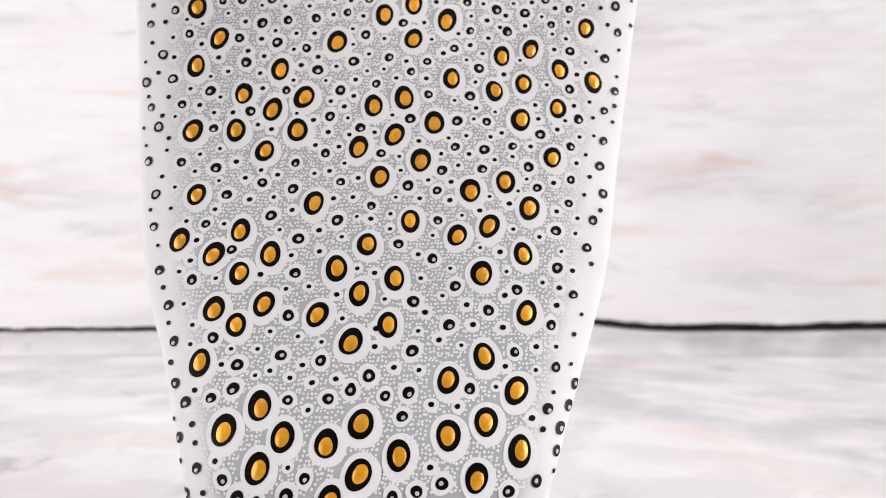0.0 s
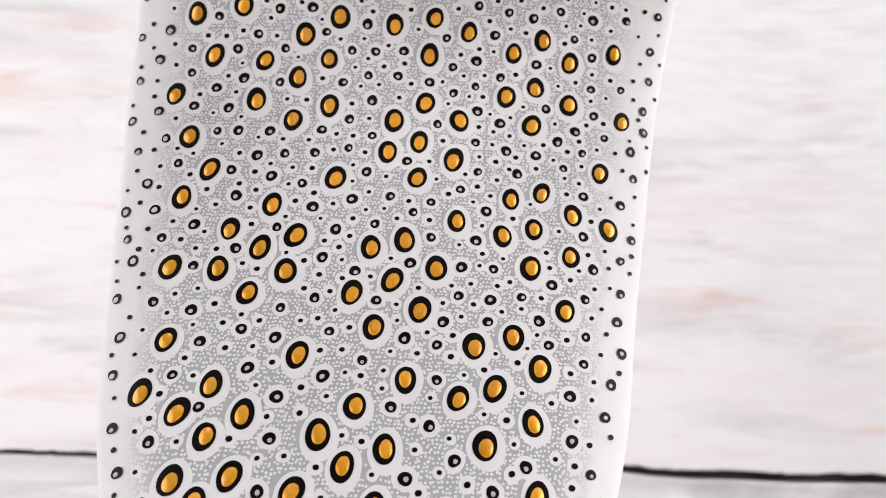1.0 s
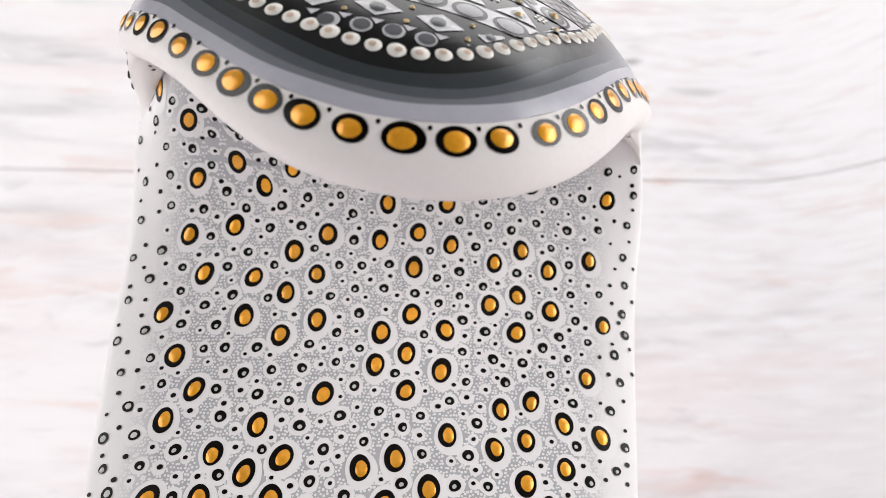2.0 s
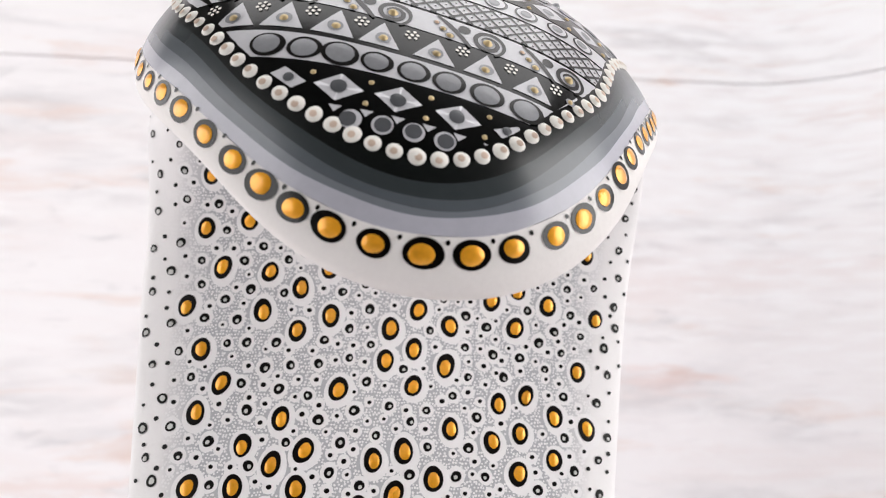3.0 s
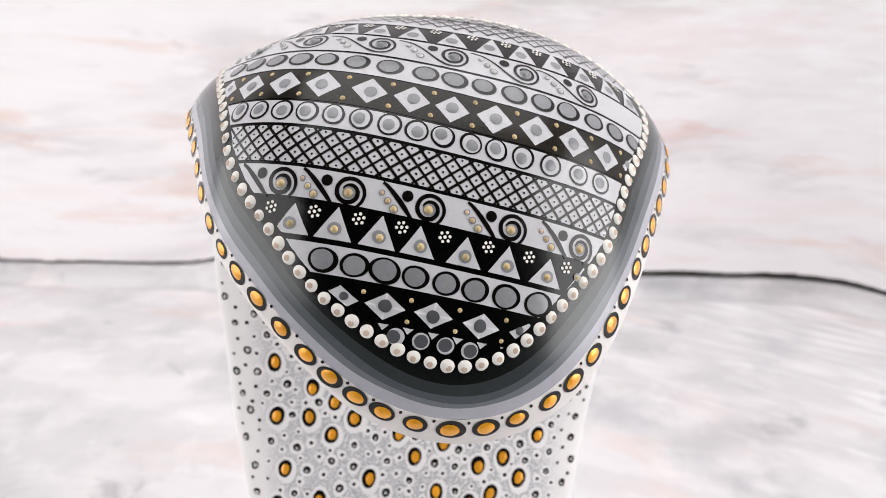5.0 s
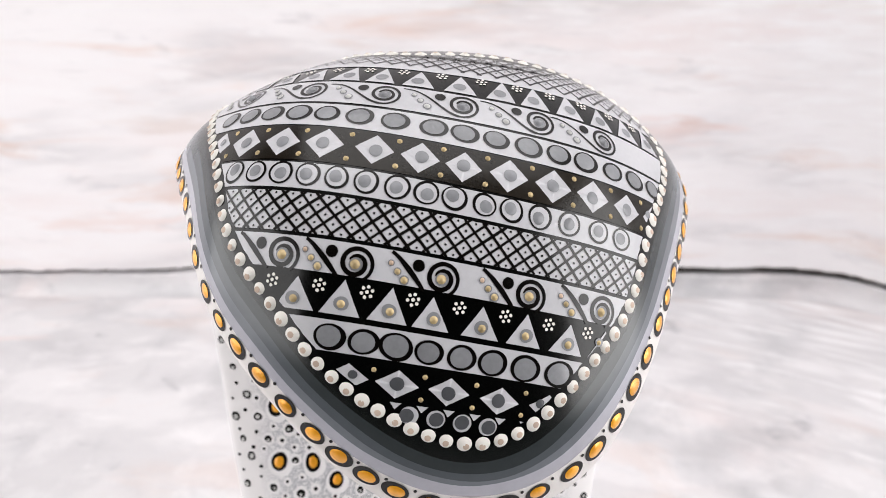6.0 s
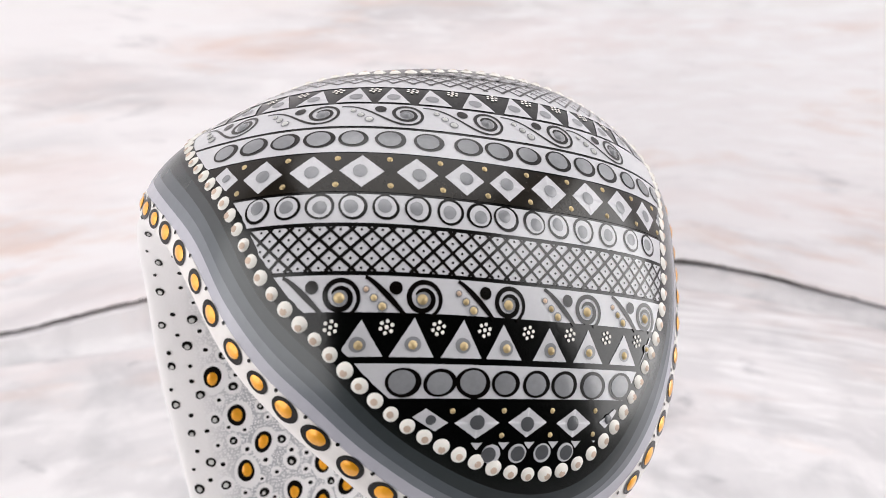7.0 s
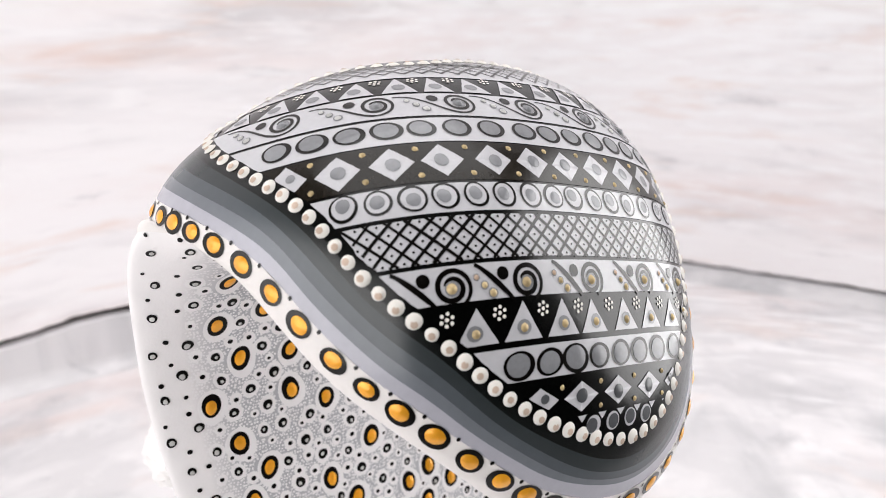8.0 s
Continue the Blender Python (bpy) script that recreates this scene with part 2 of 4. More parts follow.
def sweep(name, profile, mat, parent=None):
    """profile: (depth towards the camera, z) pairs, closed; carried along the path."""
    verts, uvs = [], []
    for i, (x, y) in enumerate(PATH):
        x0, y0 = PATH[max(i - 1, 0)]
        x1, y1 = PATH[min(i + 1, len(PATH) - 1)]
        d = math.hypot(x1 - x0, y1 - y0)
        nx, ny = (y1 - y0) / d, -(x1 - x0) / d
        s = REACH[i]
        for depth, z in profile:
            near = abs(z - JOINT) < 0.006
            wob = 0.0
            if depth > -0.005 and z > TABLE_Z + 0.010:
                wob = 0.0010 * noise.noise((s * 14.0, z * 40.0, 0.3)) + 0.0007 * noise.noise((s * 60.0, z * 40.0, 2.3))
                if near:
                    wob += 0.0009 * noise.noise((s * 130.0, z * 90.0, 5.1)) + 0.0006 * noise.noise((s * 330.0, z * 90.0, 7.7))
            if near:      # the gap's width varies along it
                wob += STRAYS[i] + (z - JOINT) * max(-0.3, min(0.45, 0.05 + 1.1 * x, 1.7 - 4.5 * x))
            verts.append((x + nx * depth, y + ny * depth, z + wob))
            uvs.append((s, z - max(depth, 0.0)))
    n = len(profile)
    faces = [(i * n + j, i * n + (j + 1) % n, (i + 1) * n + (j + 1) % n, (i + 1) * n + j) for i in range(len(PATH) - 1) for j in range(n)]
    faces += [tuple(range(n)), tuple(range((len(PATH) - 1) * n, len(PATH) * n))[::-1]]
    me = mesh_of(name, verts, faces, [mat], smooth=False)
    layer = me.uv_layers.new(name="along")
    for loop in me.loops:
        layer.data[loop.index].uv = uvs[loop.vertex_index]
    bm = bmesh.new()
    bm.from_mesh(me)
    bmesh.ops.recalc_face_normals(bm, faces=bm.faces)
    bm.to_mesh(me)
    bm.free()
    ob = new(name, me)
    ob.parent = parent
    return ob


def board_profile(z0, z1, r=0.0016, thick=0.008):
    return [(-thick, z0), (-thick, z1), (-r, z1), (-0.35 * r, z1 - 0.35 * r), (0.0003, z1 - r), (0.0003, (z0 + z1) / 2), (0.0003, z0 + r), (-0.35 * r, z0 + 0.35 * r), (-r, z0)]


def cove_profile(z1, r=0.0016, thick=0.008, cove=0.010):
    """The lowest board, which runs out onto the table in a hollow curve."""
    foot = [(0.0003 + cove * (1 - math.cos(a)), TABLE_Z + 0.0004 + cove * (1 - math.sin(a))) for a in np.linspace(0, math.pi / 2, 7)]
    return [(-thick, TABLE_Z), (-thick, z1), (-r, z1), (-0.35 * r, z1 - 0.35 * r), (0.0003, z1 - r)] + foot + [(cove, TABLE_Z)]


backdrop = tagged(sweep("backdrop", [(-0.020, TABLE_Z), (-0.020, 1.2), (-0.009, 1.2), (-0.009, TABLE_Z)], GAP),
                  "curved backdrop of whitewashed weathered horizontal boards", "backdrop", kind="structure")
sweep("board", cove_profile(JOINT - 0.0023), TABLETOP, backdrop)
for z0, z1 in ((JOINT + 0.0023, 0.5468), (0.5474, 0.85), (0.8506, 1.2)):
    sweep("board", board_profile(z0, z1), BOARDS, backdrop)

table = slab("table", (-1.05, -0.06, -0.60), (0.85, 0.75, TABLE_Z - 0.002), PLASTER, "plain pale studio table with straight sides", "table")
# the printed sheet on the table, its grain running parallel to the backdrop
GX, GY = np.meshgrid(np.linspace(-1.0, 0.80, 91), np.linspace(-0.05, 0.70, 61))
top = np.stack([GX.ravel(), GY.ravel(), np.full(GX.size, TABLE_Z)], -1)
faces = [(j * 91 + i, j * 91 + i + 1, (j + 1) * 91 + i + 1, (j + 1) * 91 + i) for j in range(60) for i in range(90)]
me = mesh_of("table_sheet", top, faces, [TABLETOP], smooth=False)
# straight along the flat of the backdrop, then round towards its swept end
dx, dy = top[:, 0] + 0.10, top[:, 1] + 0.20
round_u, round_v = 0.60 * np.arctan2(dx, dy), np.hypot(dx, dy)
swept = dx > 0
sheet_uv = np.stack([np.where(swept, round_u, dx), np.where(swept, round_v, dy) - 0.40], -1)
layer = me.uv_layers.new(name="along")
for loop in me.loops:
    k = loop.vertex_index
    layer.data[loop.index].uv = tuple(sheet_uv[k])
tagged(new("table_sheet", me), "greyer whitewashed board print with grey patches on the table", "sheet", kind="structure")

# ---- the sculpture: a neck that flares up into an overhanging rounded hood ----
sculpture = tagged(new("painted_sculpture"), "hand-painted sculpture with dotted white neck and black patterned hood", "sculpture")

CORE = np.array([-0.0126, 0.148, 0.3305])
SHAPE = np.array([0.05731, 0.00053, -0.00233, 0.00182, -0.00144, 0.0028, 0.00025, 0.0025, -0.00153, 0.00172, 0.00296, 0.00556, 0.01749, -0.00071, 0.0006, 0.00126, -0.00252, -0.00017, 0.0003, -0.00423, -0.0003, -0.00165, 0.00044, 4e-05, -0.00038, 0.00912, 0.00557])

SHOULDERS = [np.array(v) for v in ((-0.9077, 0.0564, 0.4158), (0.9424, 0.0612, 0.3289))]


def shape_terms(d):
    x, y, z = d[..., 0], d[..., 1], d[..., 2]
    shoulders = [np.exp(-(1 - d @ s) / 0.06) for s in SHOULDERS]
    return np.stack([
        np.ones_like(x), x, y, z, x * y, y * z, x * z, x * x - y * y, 3 * z * z - 1,
        x * (x * x - 3 * y * y), y * (3 * x * x - y * y), z * (x * x - y * y), x * y * z, x * (5 * z * z - 1), y * (5 * z * z - 1), z * (5 * z * z - 3),
        x**4 - 6 * x * x * y * y + y**4, x * y * (x * x - y * y), z * x * (x * x - 3 * y * y), z * y * (3 * x * x - y * y),
        (x * x - y * y) * (7 * z * z - 1), x * y * (7 * z * z - 1), x * z * (7 * z * z - 3), y * z * (7 * z * z - 3), 35 * z**4 - 30 * z * z + 3] + shoulders, -1)


def unit(v):
    return v / np.linalg.norm(v, axis=-1, keepdims=True)


def radius(d):
    return shape_terms(d) @ SHAPE


def hood_at(d):
    return CORE + d * radius(d)[..., None]


def hood_normal(p):
    def f(q):
        d = q - CORE
        r = np.linalg.norm(d, axis=-1)
        return r - radius(d / r[..., None])
    h = 1e-5
    return unit(np.stack([f(p + h * e) - f(p - h * e) for e in np.eye(3)], -1))


def on_hood(q, lift):
    p = hood_at(unit(q - CORE))
    return p + hood_normal(p) * np.asarray(lift)[..., None]


POLE = unit(np.array([0, -0.72, 0.69]))
EAST = np.array([1.0, 0, 0])
RISE = np.cross(POLE, EAST)


def ring_dir(psi, colat):
    side = np.sin(psi)[..., None] * EAST - np.cos(psi)[..., None] * RISE
    return np.cos(colat)[..., None] * POLE + np.sin(colat)[..., None] * side


def waves(c, psi):
    out = c[0] + 0 * psi
    for k in range(1, (len(c) + 1) // 2):
        out = out + c[2 * k - 1] * np.cos(k * psi) + c[2 * k] * np.sin(k * psi)
    return out


BEADS = [0.8803, -0.0849, 0.0413, -0.0067, 0.0719, 0.1251, -0.0361, -0.0556, 0.0213, 0.0154, 0.0185, 0.0158, -0.0286, -0.0086, 0.0228]
RIM = [1.3201, -0.4469, 0.065, 0.2118, 0.0496, 0.0568, -0.0062, -0.0579, 0.0009, 0.0477, 0.025, -0.0156, -0.0147]
NPSI = 192
PSI = np.linspace(0, 2 * np.pi, NPSI, endpoint=False)


def between(psi, f):
    """Colatitude of the line that lies f of the way from the beads (0) to the row of gold dots (1)."""
    a, b = waves(BEADS, psi), waves(RIM, psi)
    return a + (b - a) * f


def tube(rows, close_pole=None):
    """Faces between rings of equal length; returns verts and faces."""
    verts, faces = [], []
    n = len(rows[0])
    for r in rows:
        verts.extend(r)
    for i in range(len(rows) - 1):
        for j in range(n):
            k = (j + 1) % n
            faces.append((i * n + j, (i + 1) * n + j, (i + 1) * n + k, i * n + k))
    if close_pole is not None:
        verts.append(close_pole)
        for j in range(n):
            faces.append((len(verts) - 1, j, (j + 1) % n))
    return verts, faces


# patterned cap
rows = [hood_at(ring_dir(PSI, between(PSI, 0.04) * f)) for f in np.linspace(0.04, 1, 26)]
v, f = tube(rows, hood_at(POLE[None])[0])
hood = part("hood", mesh_of("hood", v, f, [CAP]), sculpture, "glossy black rounded cap painted with rows of grey patterns")
# grey stripes round the cap
FRONT_EDGES = [0.04, 0.27, 0.45, 0.56, 0.63, 0.82]
SIDE_EDGES = [0.04, 0.16, 0.33, 0.50, 0.66, 0.84]
FRONTAL = np.exp(-(((PSI + np.pi) % (2 * np.pi) - np.pi - 0.1) / 0.55) ** 2)
EDGES = [f * FRONTAL + e * (1 - FRONTAL) for f, e in zip(FRONT_EDGES, SIDE_EDGES)]
for i, mat in enumerate(STRIPES):
    wig = [0.007 * np.sin(PSI * (9 + 2 * k) + 1.7 * k) * (0.0 if k == 0 else 1.0) for k in (i, i + 1)]
    rows = [hood_at(ring_dir(PSI, between(PSI, (EDGES[i] + wig[0]) * (1 - t) + (EDGES[i + 1] + wig[1]) * t))) for t in np.linspace(0, 1, 5)]
    v, f = tube(rows)
    part("stripe", mesh_of("stripe", v, f, [mat]), hood)

# neck
Z_KEYS = [0.0, 0.05, 0.17, 0.20, 0.215, 0.235, 0.26, 0.285, 0.31, 0.338, 0.350, 0.360, 0.374]
HALF_W = [0.045, 0.038] + [0.0276, 0.0343, 0.0410, 0.0499, 0.0558, 0.0602, 0.0639, 0.0666, 0.0668, 0.0636, 0.0380]
MID_X = [-0.012, -0.012] + [-0.0138, -0.0132, -0.0132, -0.0139, -0.0145, -0.0139, -0.0133, -0.0108, -0.0105, -0.0110, -0.0122]
FRONT_Z = [0.0, 0.15, 0.20, 0.213, 0.227, 0.241, 0.26, 0.275, 0.29, 0.305, 0.32, 0.345, 0.36]
FRONT_Y = [0.137, 0.119, 0.118, 0.127, 0.1352, 0.1425, 0.1516, 0.1562, 0.1606, 0.1635, 0.1653, 0.1640, 0.154]
NECK_POW, NECK_B, NECK_BACK, NECK_TOP = 3.0, 0.006, 0.024, 0.368


def smooth_keys(z, at, keys):
    """Keys joined by lines and rounded by averaging over 16 mm of height."""
    return sum(np.interp(z + o, at, keys) for o in np.linspace(-0.008, 0.008, 7)) / 7


def twist(x):
    """The neck's right half turns slightly away."""
    return 0.065 * ((x + 0.02) + np.sqrt((x + 0.02) ** 2 + 1e-4)) / 2


# how far the neck's top comes forward, in metres, from its left edge (-1) to its right edge (1)
CURL_U = (-1.0, -0.9, -0.75, -0.55, -0.30, -0.10, 0.5, 0.75, 1.0)
CURL = (0.005, 0.016, 0.025, 0.018, 0.005, 0.0, 0.0, 0.002, 0.008)


def curl(u, z):
    """Near the top the neck's edges sweep forward to meet the rim."""
    k = np.clip((z - 0.318) / 0.042, 0, 1.2)
    return -sum(np.interp(u + o, CURL_U, CURL) for o in (-0.06, -0.03, 0.0, 0.03, 0.06)) / 5 * k ** 2.2


def section(z):
    return smooth_keys(z, Z_KEYS, MID_X), smooth_keys(z, Z_KEYS, HALF_W), smooth_keys(z, FRONT_Z, FRONT_Y) + NECK_B


def on_neck(q, lift):
    """The neck's front level with q, straight out from its middle."""
    z = q[..., 2]
    xc, hw, yc = section(z)
    u, w = (q[..., 0] - xc) / hw, np.minimum((q[..., 1] - twist(q[..., 0]) - curl((q[..., 0] - xc) / hw, z) - yc) / NECK_B, -0.02)
    k = (np.abs(u) ** NECK_POW + np.abs(w) ** NECK_POW) ** (-1 / NECK_POW)
    # keep the width of a mark that lies well inside the edge
    k = np.where(np.abs(u) < 0.97, 1.0, k)
    u = u * k
    w = -np.maximum(1 - np.abs(u) ** NECK_POW, 1e-9) ** (1 / NECK_POW)
    x = xc + u * hw
    p = np.stack([x, yc + w * NECK_B + twist(x) + curl(u, z), z], -1)
    n = unit(np.stack([np.sign(u) * np.abs(u) ** (NECK_POW - 1) / hw, np.sign(w) * np.abs(w) ** (NECK_POW - 1) / NECK_B, 0 * z], -1))
    return p + n * np.asarray(lift)[..., None]


def neck_front(x, z):
    xc, hw, yc = section(z)
    u = np.clip((x - xc) / hw, -0.995, 0.995)
    xx = xc + u * hw
    return np.stack([xx, yc - NECK_B * (1 - np.abs(u) ** NECK_POW) ** (1 / NECK_POW) + twist(xx) + curl(u, z), z + 0 * x], -1)


def neck_ring(z, ang):
    xc, hw, yc = section(np.full_like(ang, z))
    s, c = np.sin(ang), np.cos(ang)
    pw = np.where(c > 0, 2 / NECK_POW, 1.0)
    x = xc + hw * np.sign(s) * np.abs(s) ** pw
    return np.stack([x, yc - np.where(c > 0, NECK_B, NECK_BACK) * np.sign(c) * np.abs(c) ** pw + twist(x) + curl((x - xc) / hw, z), np.full_like(ang, z)], -1)


ANG = np.linspace(0, 2 * np.pi, 180, endpoint=False)
rows = [neck_ring(z, ANG) for z in np.concatenate([np.linspace(TABLE_Z, 0.192, 6), np.linspace(0.198, NECK_TOP, 56)])]
v, f = tube(rows)
f = [q[::-1] for q in f] + [tuple(range(len(ANG)))[::-1], tuple(range(len(v) - len(ANG), len(v)))]
me = mesh_of("neck", v, f, [NECK])
coat = me.attributes.new("grey_coat", "FLOAT", "POINT")
va = np.array(v)
xc, hw, yc = section(va[:, 2])
uu = np.abs(va[:, 0] - xc) / hw
grey = np.clip((0.87 - uu) / 0.15, 0, 1) * (va[:, 1] - twist(va[:, 0]) - curl((va[:, 0] - xc) / hw, va[:, 2]) < yc) * np.clip((0.366 - va[:, 2]) / 0.012, 0, 1)
coat.data.foreach_set("value", grey.astype(np.float32))
neck = part("neck", me, sculpture, "white neck stippled with gold, black and white dots")

# rim: the white band with the gold dots, rolled under into a lip
LIP = 0.0090
col_rim = between(PSI, 1.0)
# the lip is thickest in front and thins towards the left shoulder
_p = (PSI + np.pi) % (2 * np.pi) - np.pi
full = np.clip((-0.15 - _p) / 0.55, 0, 1)
full = 1 - 0.3 * full * full * (3 - 2 * full)
rows = [hood_at(ring_dir(PSI, between(PSI, EDGES[-1]) * (1 - t) + (col_rim + 0.042 * full) * t)) for t in np.linspace(0, 1, 7)]
edge, prev = rows[-1], rows[-2]
down = unit(edge - prev)
nrm = hood_normal(edge)
# towards the sides the lip flattens and runs smoothly into the edge of the neck
away = np.clip((np.abs((PSI + np.pi) % (2 * np.pi) - np.pi) - 1.42) / 0.5, 0, 1)
away = (away * away * (3 - 2 * away))[:, None]
roll = LIP * (0.5 - 0.32 * away) * full[:, None]
for a in np.linspace(0.2, 1.0, 8):
    t = a * (radians(165) - radians(95) * away)
    rows.append(edge + roll * (down * np.sin(t) - nrm * (1 - np.cos(t))))
last = rows[-1]
# underside: from the lip up and in to the top of the neck
heading = np.arctan2((last[:, 0] - CORE[0]) / 0.066, -(last[:, 1] - 0.155) / 0.050)
low = 0.364 * (1 - away[:, 0]) + (last[:, 2] - 0.003) * away[:, 0]
inner = neck_ring(low, heading)
for t in (0.12, 0.28, 0.45, 0.62, 0.8, 1.0):
    mid = np.stack([inner[:, 0], inner[:, 1], (0.5 * last[:, 2] + 0.5 * inner[:, 2] + 0.004) * (1 - away[:, 0]) + last[:, 2] * away[:, 0]], -1)
    rows.append(last * (1 - t) ** 2 + mid * 2 * t * (1 - t) + inner * t * t)
v, f = tube(rows)
WEB = np.array(rows[-7:])
rim = part("rim", mesh_of("rim", v, f, [RIMWHITE]), sculpture, "white rolled rim edged with gold dots")


# ---- painted marks ----
def oval(n, a, b, turn=0.0, cx=0.0, cy=0.0, wob=0.0, seed=0.0):
    t = np.linspace(0, 2 * np.pi, n, endpoint=False)
    w = 1 + wob * np.sin(2 * t + seed) + 0.6 * wob * np.sin(3 * t + 2.3 * seed)
    x, y = a * w * np.cos(t), b * w * np.sin(t)
    return np.stack([cx + x * math.cos(turn) - y * math.sin(turn), cy + x * math.sin(turn) + y * math.cos(turn)], -1)


def blob(put, place, t1, t2, outline, lift, high, mat=0, steps=(1.0, 0.82, 0.5)):
    """A raised dab of paint: rings from the outline to a rounded top. put(q, lift) lays points on the surface."""
    mid = outline.mean(0)
    n = len(outline)
    pts, lifts = [], []
    for i, s in enumerate(steps):
        o = mid + (outline - mid) * s
        pts.append(place + o[:, :1] * t1 + o[:, 1:] * t2)
        lifts.append(np.full(n, lift + high * (1 - s * s)))
    pts.append((place + mid[0] * t1 + mid[1] * t2)[None])
    lifts.append(np.array([lift + high]))
    v = put(np.concatenate(pts), np.concatenate(lifts))
    f = []
    for i in range(len(steps) - 1):
        f += [(i * n + j, i * n + (j + 1) % n, (i + 1) * n + (j + 1) % n, (i + 1) * n + j) for j in range(n)]
    top, b = len(v) - 1, (len(steps) - 1) * n
    f += [(b + j, b + (j + 1) % n, top) for j in range(n)]
    return list(v), f, [mat] * len(f)


def flat(put, place, t1, t2, outline, lift, mat=0):
    return blob(put, place, t1, t2, outline, lift, 0.0, mat, steps=(1.0, 0.55))


def stroke(put, place, t1, t2, line, widths, lift, mat=0):
    """A brush line of varying width along 2D points."""
    line = np.asarray(line, float)
    d = np.gradient(line, axis=0)
    d = d / (np.linalg.norm(d, axis=1, keepdims=True) + 1e-12)
    side = np.stack([-d[:, 1], d[:, 0]], -1) * (np.asarray(widths)[:, None] / 2)
    o = np.concatenate([line + side, line - side])
    v = put(place + o[:, :1] * t1 + o[:, 1:] * t2, np.full(len(o), lift))
    n = len(line)
    f = [(i, i + 1, n + i + 1, n + i) for i in range(n - 1)]
    return list(v), f, [mat] * len(f)


# --- rim dots and beads follow their lines ---
def along(frac, pitch, x_ref=-0.007, stops=()):
    """Evenly spaced places on the line at that fraction: position, tangent along it, normal, and the way down."""
    psi = np.linspace(-np.pi, np.pi, 1441)
    p = hood_at(ring_dir(psi, between(psi, frac)))
    s = np.concatenate([[0], np.cumsum(np.linalg.norm(np.diff(p, axis=0), axis=1))])
    count = int(round(s[-1] / pitch))
    front = np.where(np.abs(psi) < 1.0, np.abs(p[:, 0] - x_ref), 9.0)
    begin = s[int(np.argmin(front))]
    out = []
    places = [s[-1] * i / count for i in range(count)]
    if stops:
        rest = s[-1] - stops[-1] + stops[0]
        k = int(rest // pitch)
        places = list(stops) + [stops[-1] + rest * i / k for i in range(1, k)]
    for at in places:
        at = (begin + at) % s[-1]
        q = np.array([np.interp(at, s, p[:, k]) for k in range(3)])
        q2 = np.array([np.interp(at + 1e-4, s, p[:, k]) for k in range(3)])
        n = hood_normal(q[None])[0]
        t = unit(q2 - q)
        out.append((q, t, n, np.cross(n, t)))
    return out


# small dots carry on up the underside of the hood where the neck's edges run into it
wrng = random.Random(8)
web_dots, taken = [], []
for _ in range(3600):
    ring = wrng.choice((-1, 1)) * wrng.uniform(1.10, 1.62) / (2 * np.pi) * NPSI
    k, row = int(ring // 1), wrng.uniform(0.6, 5.9)
    i, fr, fk = int(row), row - int(row), ring - k

    def web(r, c):
        return WEB[r][c % NPSI]

    c0 = (web(i, k) * (1 - fr) + web(i + 1, k) * fr) * (1 - fk) + (web(i, k + 1) * (1 - fr) + web(i + 1, k + 1) * fr) * fk
    ta, tb = unit(web(i, k + 1) - web(i, k)), unit(web(i + 1, k) - web(i, k))
    nz = unit(np.cross(ta, tb))
    if nz @ np.array([math.copysign(0.6, ring), -0.6, -0.6]) < 0:
        nz = -nz
    size = 0.0011 if len(web_dots) < 22 else 0.00050
    if any(np.linalg.norm(c0 - o) < size + r + 0.0014 for o, r in taken):
        continue
    taken.append((c0, size))
    tu = unit(np.cross(nz, ta))
    web_dots.append(flat(lambda q, lift, nz=nz: q + nz * 0.0002, c0, ta, tu, oval(12, size, size * 0.95, wob=0.05), 0.0))
    if size > 0.0008:
        web_dots.append(flat(lambda q, lift, nz=nz: q + nz * 0.0003, c0, ta, tu, oval(10, size * 0.42, size * 0.42, 0, 1e-4, -2e-4), 0.0, 1))
joined("tick_dots", web_dots, [BLACK, PEARL], rim, "small black dots under the rim", "stuff")

rng = random.Random(4)
# hand-set spacing of the gold dots, metres along the rim from its lowest point
RIM_STOPS = [0.001 * v for v in (-114.8, -109.9, -104.5, -98.5, -91.5, -83.9, -76.8, -68.7, -61.9, -55.4, -48.6, -41.0, -33.8, -27.2, -20.9, -14.7, -7.5, -0.1, 7.1, 13.9, 21.7, 28.4, 35.5, 43.1, 50.2, 58.0)]
for q, t, n, up in along(1.0, 0.0068, stops=RIM_STOPS):
    w = rng.uniform(0.92, 1.08) * (0.87 if q[0] < -0.05 else 1.0)
    a = rng.uniform(-0.12, 0.12)
    pieces = [flat(on_hood, q, t, up, oval(28, 0.00285 * w, 0.00225 * w, a, wob=0.02, seed=rng.random() * 6), 0.00012, 0),
              blob(on_hood, q, t, up, oval(24, 0.00180 * w, 0.00152 * w, a, rng.uniform(-3e-4, 3e-4), rng.uniform(-2e-4, 2e-4), 0.03, rng.random() * 6), 0.00018, 0.00035, 1)]
    joined("gold_dot", pieces, [BLACK, GOLD], rim)
ticks = [flat(on_hood, q, t, up, oval(10, 0.00034, 0.00042, 0), 0.00012) for q, t, n, up in
         [(q + t * 0.0034 + up * 0.0019, t, n, up) for q, t, n, up in along(1.0, 0.0068, stops=RIM_STOPS)]]
joined("tick_dots", ticks, [BLACK], rim, "tiny black dots between the gold dots", "stuff")

